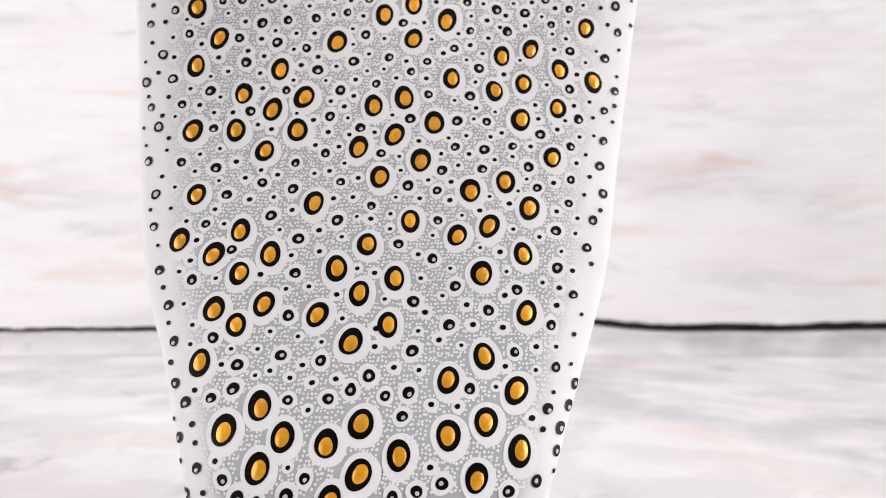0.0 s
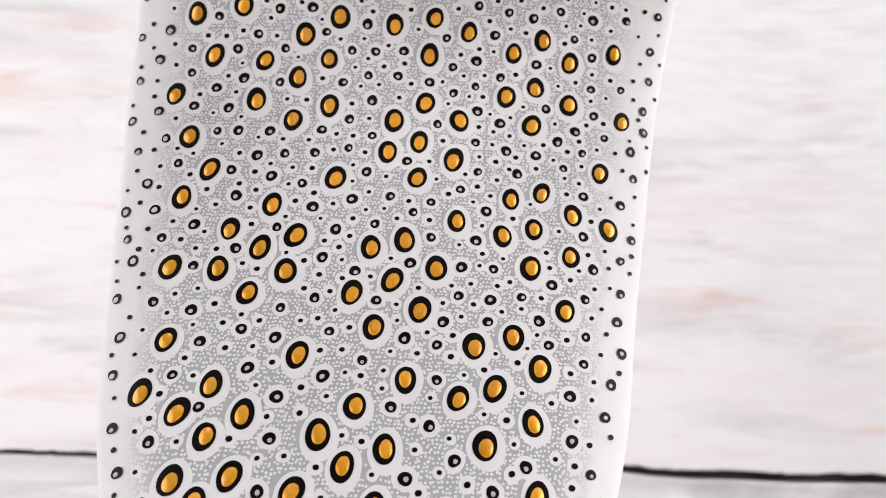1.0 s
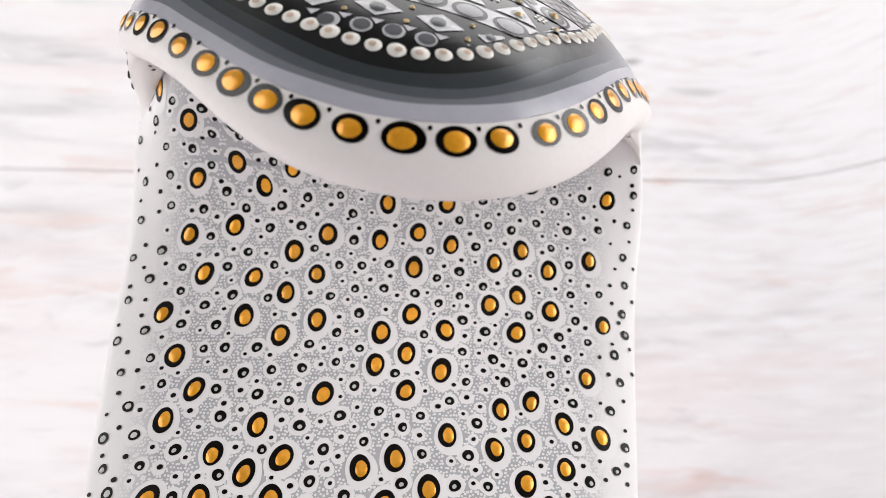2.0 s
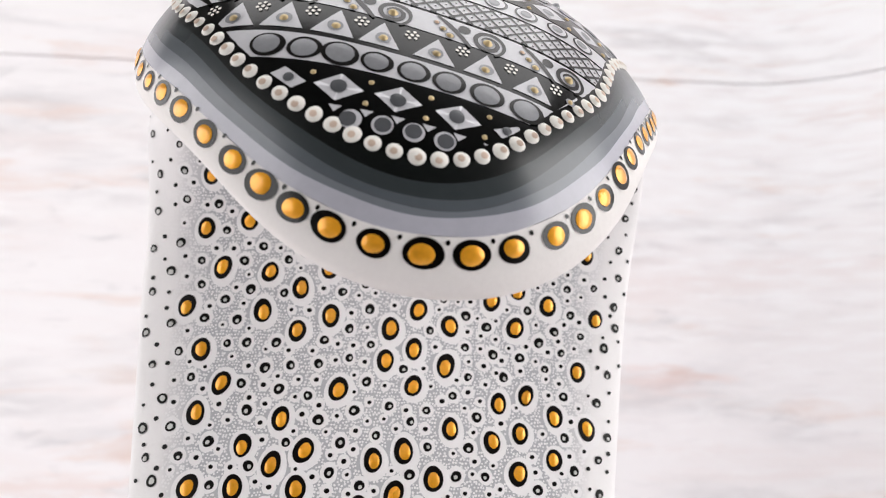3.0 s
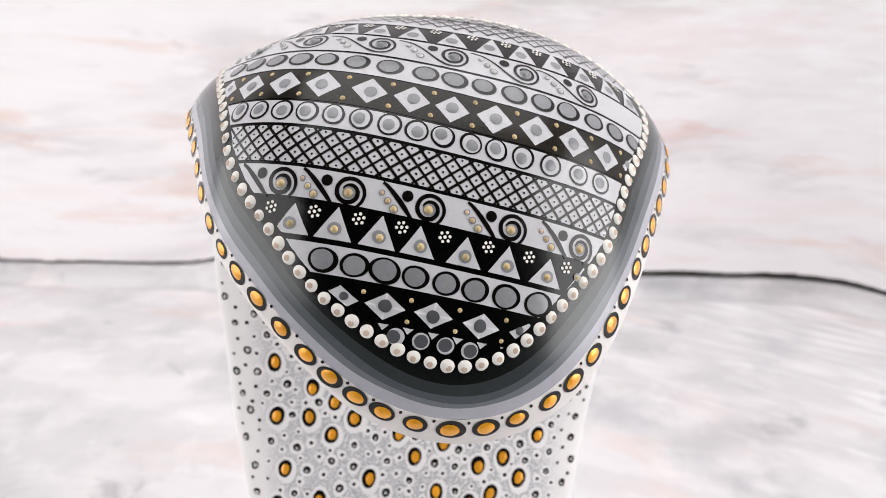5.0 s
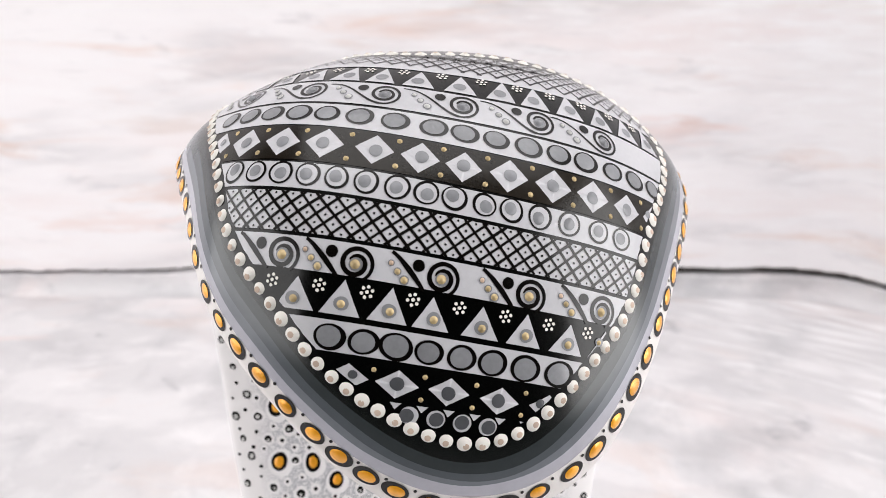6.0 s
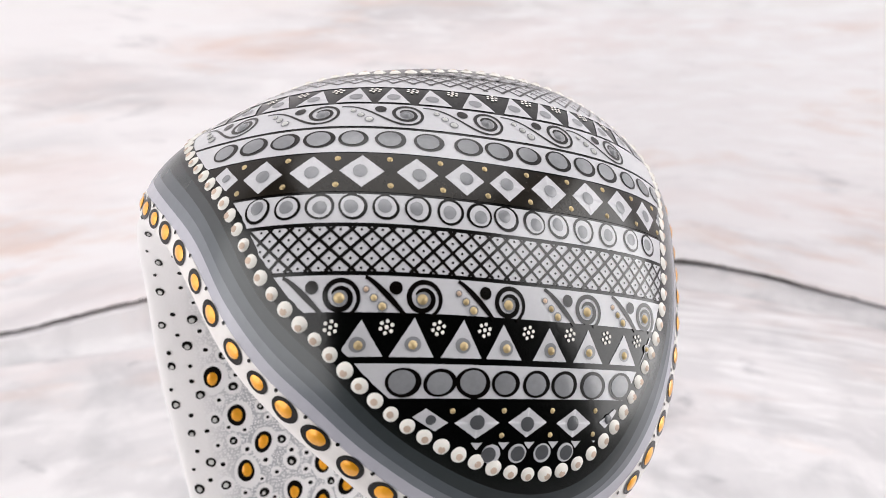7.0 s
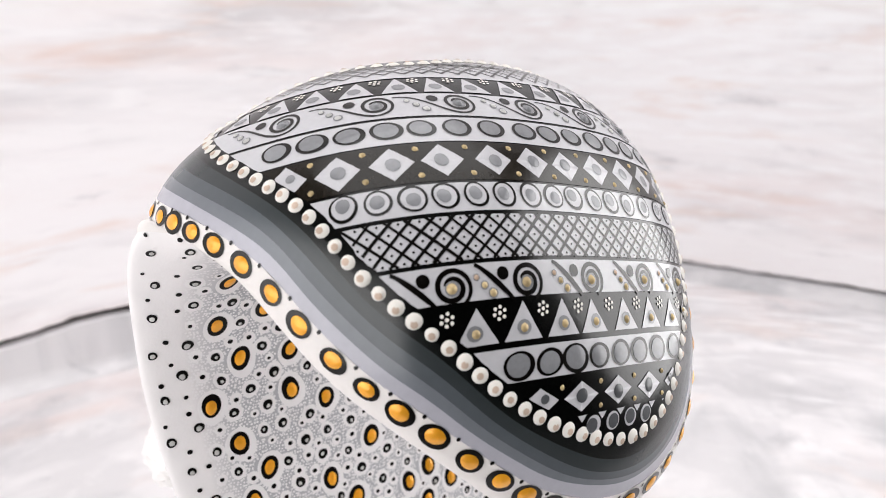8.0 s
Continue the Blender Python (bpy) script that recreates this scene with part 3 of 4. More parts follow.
for q, t, n, up in along(0.0, 0.00345, -0.0085):
    w = rng.uniform(0.88, 1.08) * (0.9 if q[0] < -0.045 else 1.0)
    pieces = [blob(on_hood, q, t, up, oval(20, 0.00142 * w, 0.00142 * w, 0, wob=0.02, seed=rng.random() * 6), 0.00005, 0.00055, 0, (1.0, 0.93, 0.78, 0.5)),
              blob(on_hood, q, t, up, oval(12, 0.00060, 0.00060, 0, rng.uniform(-2e-4, 3e-4), rng.uniform(-4e-4, 0.0)), 0.00054, 0.00008, 1)]
    joined("bead", pieces, [BEADWHITE, HOLLOW], hood)

# --- bands across the cap ---
AXIS = unit(np.array([0.1571, 0.5355, 0.8298]))
ACROSS = unit(np.array([1.0, 0, 0]) - AXIS * AXIS[0])
AHEAD = np.cross(ACROSS, AXIS)          # towards the front


def cut(q, om):
    """Where the plane at height q along AXIS meets the hood, at the angle om round AXIS (0: the front)."""
    q, om = np.broadcast_arrays(np.asarray(q, float), np.asarray(om, float))
    base = CORE + AXIS * (q - CORE @ AXIS)[..., None]
    way = np.sin(om)[..., None] * ACROSS - np.cos(om)[..., None] * np.sign(-1) * AHEAD
    lo, hi = np.zeros_like(q), np.full_like(q, 0.09)
    for _ in range(34):
        mid = (lo + hi) / 2
        d = base + way * mid[..., None] - CORE
        r = np.linalg.norm(d, axis=-1)
        inside = r < radius(d / (r[..., None] + 1e-12))
        lo, hi = np.where(inside, mid, lo), np.where(inside, hi, mid)
    return base + way * lo[..., None]


def within(p, margin):
    """True where p lies inside the line of beads by at least margin metres."""
    d = unit(p - CORE)
    psi = np.arctan2(d @ EAST, -(d @ RISE))
    return np.arccos(np.clip(d @ POLE, -1, 1)) < between(psi, 0.0) - margin / 0.058


FAN = np.linspace(-2.6, 2.6, 1041)


def span(q, margin):
    """The angles between which the plane at q runs inside the beads."""
    ok = within(cut(q, FAN), margin)
    c = int(np.argmin(np.abs(FAN)))
    if not ok[c]:
        good = np.where(ok)[0]
        if len(good) == 0:
            return None
        c = good[len(good) // 2]
    a = b = c
    while a > 0 and ok[a - 1]:
        a -= 1
    while b < len(FAN) - 1 and ok[b + 1]:
        b += 1
    return (FAN[a], FAN[b]) if b - a > 4 else None


def band(q0, q1, lift=0.0001, margin=0.0016, cols=90, rows_n=8):
    grid = []
    for q in np.linspace(q0, q1, rows_n):
        lim = span(q, margin)
        if lim:
            p = cut(q, np.linspace(lim[0], lim[1], cols))
            grid.append(on_hood(p, np.full(cols, lift)))
    v = [p for row in grid for p in row]
    f = [(i * cols + j, i * cols + j + 1, (i + 1) * cols + j + 1, (i + 1) * cols + j) for i in range(len(grid) - 1) for j in range(cols - 1)]
    return v, f, [0] * len(f)


def steps_along(q, pitch, x_ref, margin, xs=None, fixed=False):
    """Places along the band's line at q, a pitch apart, one of them at x_ref: place, tangent, way up."""
    lim = span(q, margin)
    if not lim:
        return []
    om = np.linspace(lim[0], lim[1], 600)
    p = cut(q, om)
    s = np.concatenate([[0], np.cumsum(np.linalg.norm(np.diff(p, axis=0), axis=1))])
    ref = s[int(np.argmin(np.abs(p[:, 0] - x_ref)))]
    if xs:
        xs = [x for x in xs if p[0, 0] < x < p[-1, 0]]
        stops = [float(np.interp(x, p[:, 0], s)) for x in xs] if np.all(np.diff(p[:, 0]) > 0) else [s[int(np.argmin(np.abs(p[:, 0] - x)))] for x in xs]
        if not fixed and stops:
            while stops[0] - pitch > 0:
                stops.insert(0, stops[0] - pitch)
            while stops[-1] + pitch < s[-1]:
                stops.append(stops[-1] + pitch)
    else:
        first = math.ceil(-ref / pitch)
        stops = [ref + k * pitch for k in range(first, int((s[-1] - ref) // pitch) + 1)]
    out = []
    for k, at in enumerate(stops):
        c = np.array([np.interp(at, s, p[:, i]) for i in range(3)])
        c2 = np.array([np.interp(min(at + 2e-4, s[-1]), s, p[:, i]) for i in range(3)])
        c1 = np.array([np.interp(max(at - 2e-4, 0), s, p[:, i]) for i in range(3)])
        t = unit(c2 - c1)
        n = hood_normal(c[None])[0]
        out.append((c, t, np.cross(n, t), k))
    return out


BANDS = {"lower_circles": (0.32625, 0.3316), "spirals": (0.3395, 0.3453), "lattice": (0.3460, 0.3534), "rings": (0.3541, 0.3593),
         "upper_circles": (0.3679, 0.3736), "upper_spirals": (0.3742, 0.3808), "upper_lattice": (0.3872, 0.3985)}
band_obs = {}
joined("band", [band(0.3598, 0.3675)], [BROWN], hood, "dark brown painted band")
for key, (q0, q1) in BANDS.items():
    band_obs[key] = joined("band", [band(q0, q1)], [SILVER], hood, "silver-grey painted band")


def mm(*xs):
    return [x / 1000 for x in xs]


def halfway(xs):
    return [(a + b) / 2 for a, b in zip(xs, xs[1:])]


def circles_row(q, pitch, xs, a, b):
    for c, t, up, k in steps_along(q, pitch, 0.0, 0.0030, xs):
        w, tl = rng.uniform(0.93, 1.07), rng.uniform(-0.15, 0.15)
        ox, oy = rng.uniform(0.1, 0.6) * 1e-3, rng.uniform(-0.2, 0.4) * 1e-3
        joined("circle", [flat(on_hood, c, t, up, oval(28, a * w, b * w, tl, wob=0.02, seed=k), 0.00018),
                          blob(on_hood, c, t, up, oval(24, a * w * 0.74, b * w * 0.8, tl, -ox * 0.4, oy * 0.5, 0.02, k), 0.00024, 0.0001, 1)], [BLACK, DISC], hood)


def ring_row(q, pitch, xs, r):
    for c, t, up, k in steps_along(q, pitch, 0.0, 0.0026, xs):
        w = rng.uniform(0.94, 1.06)
        ox, oy = rng.uniform(-0.5, 0.5) * 1e-3, rng.uniform(-0.4, 0.5) * 1e-3
        joined("ring", [flat(on_hood, c, t, up, oval(28, r * w, r * w, 0, wob=0.025, seed=k), 0.00018),
                        flat(on_hood, c, t, up, oval(26, r * w * 0.80, r * w * 0.82, 0, ox * 0.25, oy * 0.3, 0.03, k), 0.00024, 1),
                        blob(on_hood, c, t, up, oval(20, r * 0.50, r * 0.52, 0, ox, oy, 0.04, k), 0.0003, 0.0001, 2)], [BLACK, SILVER, DISC], hood)


def diamond(a, b):
    pts = [(a, 0), (0, b), (-a, 0), (0, -b)]
    out = []
    for i in range(4):
        p, q = np.array(pts[i]), np.array(pts[(i + 1) % 4])
        out += [p + (q - p) * s for s in (0.0, 0.25, 0.5, 0.75)]
    return np.array(out)


def clipped(c, t, up, o, margin=0.0017):
    """The part of a convex outline that lies inside the line of beads, or None; and its middle."""
    o = np.array(o, float)
    lo, hi = o.min(0), o.max(0)
    gx, gy = np.meshgrid(np.linspace(lo[0], hi[0], 25), np.linspace(lo[1], hi[1], 25))
    g = np.stack([gx.ravel(), gy.ravel()], -1)
    nxt = np.roll(o, -1, 0)
    edge = nxt - o
    area = np.sum(o[:, 0] * nxt[:, 1] - o[:, 1] * nxt[:, 0])

    def inside(q):
        side = edge[None, :, 0] * (q[:, None, 1] - o[None, :, 1]) - edge[None, :, 1] * (q[:, None, 0] - o[None, :, 0])
        return (side * np.sign(area) >= -1e-12).all(1) & within(c + q[:, :1] * t + q[:, 1:] * up, margin)

    keep = inside(g)
    if keep.sum() < 22:
        return None, None
    mid = g[keep].mean(0)
    out = []
    for a in sorted([k * math.tau / 40 for k in range(40)] + [float(np.arctan2(*(p - mid)[::-1])) % math.tau for p in o]):
        ray = mid + np.linspace(0, 0.012, 220)[:, None] * np.array([math.cos(a), math.sin(a)])
        bad = np.where(~inside(ray))[0]
        out.append(ray[max(bad[0] - 1, 0)] if len(bad) else ray[-1])
    return np.array(out), mid


def seat_of(c, t, up, spot, mid):
    """A disc's place: its own spot, or the middle of what is left of the shape at the end of a row."""
    return spot if within((c + spot[0] * t + spot[1] * up)[None], 0.0026)[0] else mid


def diamond_row(q, pitch, xs, a, b, dq, disc, speck):
    for c, t, up, k in steps_along(q, pitch, 0.0, -0.006, xs):
        w = rng.uniform(0.95, 1.05)
        o, mid = clipped(c, t, up, diamond(a * w, b * w) + np.array([0, rng.uniform(-2e-4, 2e-4)]))
        if o is None:
            continue
        spot = np.array([rng.uniform(-3e-4, 3e-4), rng.uniform(-2e-4, 2e-4)])
        m = seat_of(c, t, up, spot, mid)
        r = 0.00130 if m is spot else 0.00085
        joined("diamond", [flat(on_hood, c, t, up, o, 0.00012),
                           blob(on_hood, c, t, up, oval(20, r, r, 0, m[0], m[1], 0.03, k), 0.0002, 0.0001, 1)], [SILVER, disc], hood)
    for c, t, up, k in steps_along(q, pitch, 0.0, -0.004, halfway(xs)):
        for s in (-1, 1):
            if within((c + up * s * dq)[None], 0.0026)[0]:
                joined("gold_speck", [blob(on_hood, c, t, up, oval(14, speck, speck, 0, 0, s * dq), 0.00012, 0.0003)], [BEIGE], hood)


def triangle_row(q0, h, pitch, xs, flowers, gold=True):
    for c, t, up, k in steps_along(q0, pitch, 0.0, -0.006, xs):
        w = rng.uniform(0.94, 1.06)
        hw, hh = pitch * 0.41 * w, h * rng.uniform(0.93, 1.05)
        lean = rng.uniform(-4e-4, 4e-4)
        o, mid = clipped(c, t, up, [(-hw, 0.0), (hw, 0.0), (lean, hh)])
        if o is None:
            continue
        spot = np.array([rng.uniform(-4e-4, 4e-4), hh * 0.33])
        m = seat_of(c, t, up, spot, mid)
        r = 0.00135 if m is spot else 0.0009
        pieces = [flat(on_hood, c, t, up, o, 0.00012),
                  flat(on_hood, c, t, up, oval(18, r, r * 0.95, 0, m[0], m[1], 0.03, k), 0.0002, 1),
                  blob(on_hood, c, t, up, oval(14, r * 0.55, r * 0.55, 0, m[0] + rng.uniform(-2e-4, 2e-4), m[1] - 0.0001), 0.00026, 0.0004, 2)][:3 if gold else 2]
        joined("triangle", pieces, [SILVER, DISC, BEIGE], hood)
    for c, t, up, k in steps_along(q0, pitch, 0.0, -0.002, halfway(xs)):
        m = np.array([0, h * flowers])
        if within((c + up * m[1])[None], 0.0026)[0]:
            dots = [flat(on_hood, c, t, up, oval(8, 0.00033, 0.00033, 0, *(m + 0.00098 * np.array([math.cos(a), math.sin(a)]))), 0.00014)
                    for a in [0.3 + i * math.tau / 6 + rng.uniform(-0.1, 0.1) for i in range(6)]]
            dots.append(flat(on_hood, c, t, up, oval(8, 0.00036, 0.00036, 0, *m), 0.00014))
            joined("dot_flower", dots, [BEADWHITE], hood)


def spiral_row(q, h, pitch, xs, bright):
    for c, t, up, k in steps_along(q, pitch, 0.0, 0.0012, xs, True):
        th = np.linspace(0, 1, 52)
        ang = radians(-62) + th * radians(rng.uniform(560, 610))
        rr = h * (0.53 - 0.34 * th)
        line = np.stack([rr * np.cos(ang), rr * np.sin(ang) - h * 0.02], -1)
        wid = (1.0 if bright else 0.8) * 0.00040 + (1.0 if bright else 0.8) * 0.00048 * np.sin(np.pi * np.clip(th * 0.8 + 0.1, 0, 1))
        if not bright:      # a long swash sweeps down from the band's top edge and runs on into the spiral
            ang = radians(-95) + th * radians(rng.uniform(600, 640))
            rr = h * (0.47 - 0.30 * th)
            line = np.stack([rr * np.cos(ang), rr * np.sin(ang)], -1)
            v = np.linspace(0, 1, 24)
            tail = np.stack([pitch * (-0.78 + 0.76 * v), h * (-0.02 + 0.45 * np.cos(np.pi * v ** 1.15))], -1)
            keep = within(c + tail[:, :1] * t + tail[:, 1:] * up, 0.0018)
            line, wid = np.concatenate([tail[keep][:-1], line]), np.concatenate([(0.00030 + 0.00032 * v)[keep][:-1], wid])
        pieces = [stroke(on_hood, c, t, up, line, wid, 0.00018)]
        u = np.linspace(0, 1, 26)
        curve = np.stack([-pitch * 0.64 + pitch * 0.45 * u ** 0.8, h * (0.50 - 1.0 * u)], -1)
        keep = within(c + curve[:, :1] * t + curve[:, 1:] * up, 0.0018)
        if bright and keep.sum() > 5:
            pieces.append(stroke(on_hood, c, t, up, curve[keep], 0.00060 + 0.0004 * np.sin(np.pi * u[keep]), 0.00019))
        joined("spiral", pieces, [BLACK], hood)
        pieces = [flat(on_hood, c, t, up, oval(16, 0.00125, 0.00125, 0, 0.0, -0.0003), 0.0002, 0),
                  blob(on_hood, c, t, up, oval(14, 0.00088, 0.00088, 0, -0.0001, -0.0003), 0.00024, 0.0006, 1)]
        joined("gold_speck", pieces, [DISC, BEIGE if bright else DISC], hood)
        for ax, ay, r, mat in ((-0.30, 0.23, 0.00112, BLACK), (-0.63, 0.16, 0.00062, TAN), (-0.54, -0.06, 0.00076, BEIGE), (-0.445, -0.28, 0.00092, BEIGE)):
            m = np.array([ax * pitch, ay * h])
            if within((c + m[0] * t + m[1] * up)[None], 0.0022)[0]:
                pieces = [flat(on_hood, c, t, up, oval(14, r, r, 0, *m), 0.0002, 0)]
                if mat is not BLACK:
                    pieces.append(blob(on_hood, c, t, up, oval(12, r * 0.72, r * 0.72, 0, *m), 0.00024, 0.0003, 1))
                joined("speck", pieces, [BLACK if mat is BLACK else DISC, mat if bright else PEARL], hood)


def lattice(q0, q1, pitch, owner):
    """Crossed black lines with a dot in each lozenge."""
    qm, h = (q0 + q1) / 2, (q1 - q0) * 1.02
    lines, dots = [], []
    u = np.linspace(-0.5, 0.5, 12)
    for c, t, up, k in steps_along(qm, pitch, -0.012, -0.004):
        for s in (-1, 1):
            lean = rng.uniform(0.94, 1.06)
            o = np.stack([s * u * h * lean * 1.05, u * h], -1)
            keep = within(c + o[:, :1] * t + o[:, 1:] * up, 0.0015)
            if keep.sum() > 2:
                lines.append(stroke(on_hood, c, t, up, o[keep], np.full(int(keep.sum()), rng.uniform(0.00042, 0.00058)), 0.00018))
        for ax, ay in ((0.5, 0.0), (0.0, 0.476), (0.0, -0.476), (0.5, 0.952), (0.5, -0.952)):
            m = np.array([ax * pitch, ay * pitch])
            if abs(m[1]) < h * 0.45 and within((c + m[0] * t + m[1] * up)[None], 0.002)[0]:
                dots.append(flat(on_hood, c, t, up, oval(6, 0.00023, 0.00023, 0, *m), 0.0002))
    for piece in lines:
        joined("brush_line", [piece], [BLACK], owner)
    if dots:
        joined("lattice_dots", dots, [BLACK], owner, "black dots inside the lattice", "stuff")


# hand-set spacing of each row, millimetres across the hood
circles_row(0.3287, 0.0063, mm(-32.7, -26.7, -21.0, -15.1, -9.2, -3.5, 2.7, 9.4), 0.00290, 0.00240)
diamond_row(0.3223, 0.0098, mm(-29.6, -20.8, -11.5, -2.1, 7.0), 0.0039, 0.0026, 0.0021, SLATE, 0.00048)
triangle_row(0.3326, 0.0061, 0.0086, mm(-39.2, -31.1, -22.7, -15.0, -6.0, 2.2, 10.6), 0.78)
spiral_row(0.3420, 0.0060, 0.0152, mm(-41.2, -28.1, -12.8, 3.6, 18.4), True)
lattice(*BANDS["lattice"], 0.0034, band_obs["lattice"])
ring_row(0.3570, 0.0056, mm(-47.4, -42.4, -37.2, -31.9, -26.5, -20.9, -15.6, -10.4, -4.8, 0.4, 6.0, 11.9, 18.2, 23.5), 0.00240)
diamond_row(0.3638, 0.0090, mm(-42.8, -34.6, -25.2, -16.7, -8.5, 0.2, 9.1, 17.5), 0.0038, 0.0034, 0.0028, DISC, 0.00055)
circles_row(0.3710, 0.0065, mm(-45.9, -40.3, -34.6, -28.2, -21.4, -14.0, -8.0, -1.9, 4.6, 10.8, 16.6, 22.8), 0.0028, 0.0022)
spiral_row(0.3778, 0.0070, 0.0158, mm(-52.3, -38.4, -23.6, -8.1, 7.4, 21.7), False)
triangle_row(0.3814, 0.0072, 0.0080, mm(-39.6, -32.2, -24.8, -17.0, -8.4, -0.1, 7.1, 14.7), 0.80, False)
lattice(*BANDS["upper_lattice"], 0.0036, band_obs["upper_lattice"])
# the lowest corner: discs with pale crescents between small wedges
for c, t, up, k in steps_along(0.3173, 0.0049, -0.0090, 0.0018):
    pieces = [flat(on_hood, c, t, up, oval(20, 0.00172, 0.00170, 0), 0.00012),
              flat(on_hood, c, t, up, oval(20, 0.00134, 0.00134, 0, rng.uniform(-5e-4, 3e-4), rng.uniform(-1e-4, 3e-4)), 0.0002, 1)]
    joined("crescent", pieces, [SILVER, SLATE], hood)
for c, t, up, k in steps_along(0.3192, 0.0049, -0.01145, -0.002):
    o, mid = clipped(c, t, up, [(-0.0011, 0.0), (0.0, -0.0013), (0.0011, 0.0)], 0.0015)
    if o is not None:
        joined("wedge", [flat(on_hood, c, t, up, o, 0.00012)], [SILVER], hood)

# --- dots on the neck ---


def neck_frame(x, z):
    p = neck_front(np.array([x]), np.array([z]))[0]
    pu = neck_front(np.array([x]), np.array([z + 5e-4]))[0]
    pr = neck_front(np.array([x + 2e-4]), np.array([z]))[0]
    up, t = unit(pu - p), unit(pr - p)
    return p, t, up


spots = []      # x, z, clear radius
drng = random.Random(11)


def big_dot(x, z, size):
    p, t, up = neck_frame(x, z)
    w = drng.uniform(0.92, 1.08) * size
    tilt = drng.uniform(-0.35, 0.1)
    ox, oy = drng.uniform(-0.2, 0.35) * 1e-3, drng.uniform(-0.5, 0.2) * 1e-3
    seed = drng.random() * 6
    pieces = [flat(on_neck, p, t, up, oval(26, 0.0034 * w, 0.0043 * w, tilt * 0.5, 0.0003, -0.0004, 0.05, seed), 0.00008),
              flat(on_neck, p, t, up, oval(26, 0.00215 * w, 0.00285 * w, tilt, wob=0.03, seed=seed), 0.00016, 1),
              blob(on_neck, p, t, up, oval(22, 0.00125 * w, 0.00175 * w, tilt, ox, oy, 0.04, seed), 0.00022, 0.0003, 2)]
    joined("gold_dot", pieces, [WHITE, DOTBLACK, GOLD], neck)
    spots.append((x, z, 0.0039 * w))


def gold_row(*places):
    """One row of gold dots across the neck: x and height of each, in millimetres."""
    for x, z in zip(places[::2], places[1::2]):
        if z < 1000 * NECK_TOP - 1:
            big_dot(x / 1000, z / 1000, 1.0)


gold_row(-65.9, 357.2, -59.2, 350.7, -49, 351.3, -42.1, 349.1, -23.7, 346.7)
gold_row(-58.7, 341.2, -49.1, 344.7, -42.9, 340.5, -36, 345.3, -12.4, 338.5, -5.5, 343.4, 2.8, 339.1, 25.1, 345, 45.4, 342.1)
gold_row(-60.7, 328.9, -49.7, 331.2, -27, 329.6, -14.1, 328.6, -4.6, 331, 3.7, 328, 21.6, 327.3)
gold_row(-56, 319, -44, 318, -35, 325, -29, 319, -5.5, 321.5, 14.6, 323.4, 20, 315, 28.4, 322.1, 39.3, 325.3)
gold_row(-64, 309, -45, 308, -36, 303, -36, 314, -28, 307, -13, 304, -6, 309, 2, 305, 13, 312, 19, 305, 28, 311, 41, 308)
gold_row(-59, 298, -53, 290, -25, 289, -14, 296, -7, 290, -7, 299, 1, 295, 14, 286, 21, 288, 35, 294)
gold_row(-58, 283, -46, 276, -39, 272, -38, 282, -32, 275, -16, 273, -9, 275, 2, 280, 12, 277, 18, 270, 19, 279, 27, 273, 28, 283, 36, 280)
gold_row(-57, 267, -47, 267, -40, 262, -33, 267, -19, 263, -14, 256, -11, 266, -5, 260, -2, 269, 14, 255, 25, 261)
gold_row(-56, 242, -54, 252, -43, 244, -28, 250, -16, 241, -7, 246, 3, 243, 6, 253, 10, 245, 19, 249)
gold_row(-48, 239, -46, 228, -42, 235, -41, 225, -36, 229, -36, 239, -25, 227, -22, 236, -17, 231, -11, 225, -10, 234, 8, 235, 17, 227, 17, 239)
gold_row(-47, 218, -34, 211, -18, 222, 1, 215, 8, 219, 14, 213)
gold_row(-40, 207, -33, 201, -29, 206, -21, 205, -20, 196, -15, 200, -15, 208, -8, 203, 1, 206, 6, 199, 8, 208, 14, 203)


def free(x, z, need):
    return all((x - a) ** 2 + ((z - b) * 1.12) ** 2 > (c + need) ** 2 for a, b, c in spots)


def scatter(count, tries, need, clear, maker, edge, top=0.362):
    made = 0
    for _ in range(tries):
        if made >= count:
            break
        z = drng.uniform(0.196, top)
        xc, hw, yc = section(np.array([z]))
        x = float(xc[0] + hw[0] * drng.uniform(-edge, edge))
        if free(x, z, need):
            maker(x, z)
            spots.append((x, z, clear))
            made += 1


def on_margin(x, z):
    xc, hw, yc = section(np.array([z]))
    return abs(x - xc[0]) / hw[0] > 0.84


def medium_dot(x, z):
    p, t, up = neck_frame(x, z)
    w = drng.uniform(0.85, 1.15)
    seed = drng.random() * 6
    core = 0.00060 if x < -0.062 else 0.00042
    pieces = [flat(on_neck, p, t, up, oval(18, 0.0020 * w, 0.0022 * w, 0, 0, 0, 0.06, seed), 0.00008),
              flat(on_neck, p, t, up, oval(18, 0.00113 * w, 0.00117 * w, -0.4, wob=0.05, seed=seed), 0.00016, 1),
              blob(on_neck, p, t, up, oval(12, core * w, core * 1.1 * w, -0.4, drng.uniform(-2e-4, 3e-4), drng.uniform(-4e-4, 1e-4), 0.06, seed), 0.00022, 0.0001, 2)]
    joined("ringed_dot", pieces[1:] if on_margin(x, z) else pieces, [WHITE, DOTBLACK, PEARL], neck)


small = []


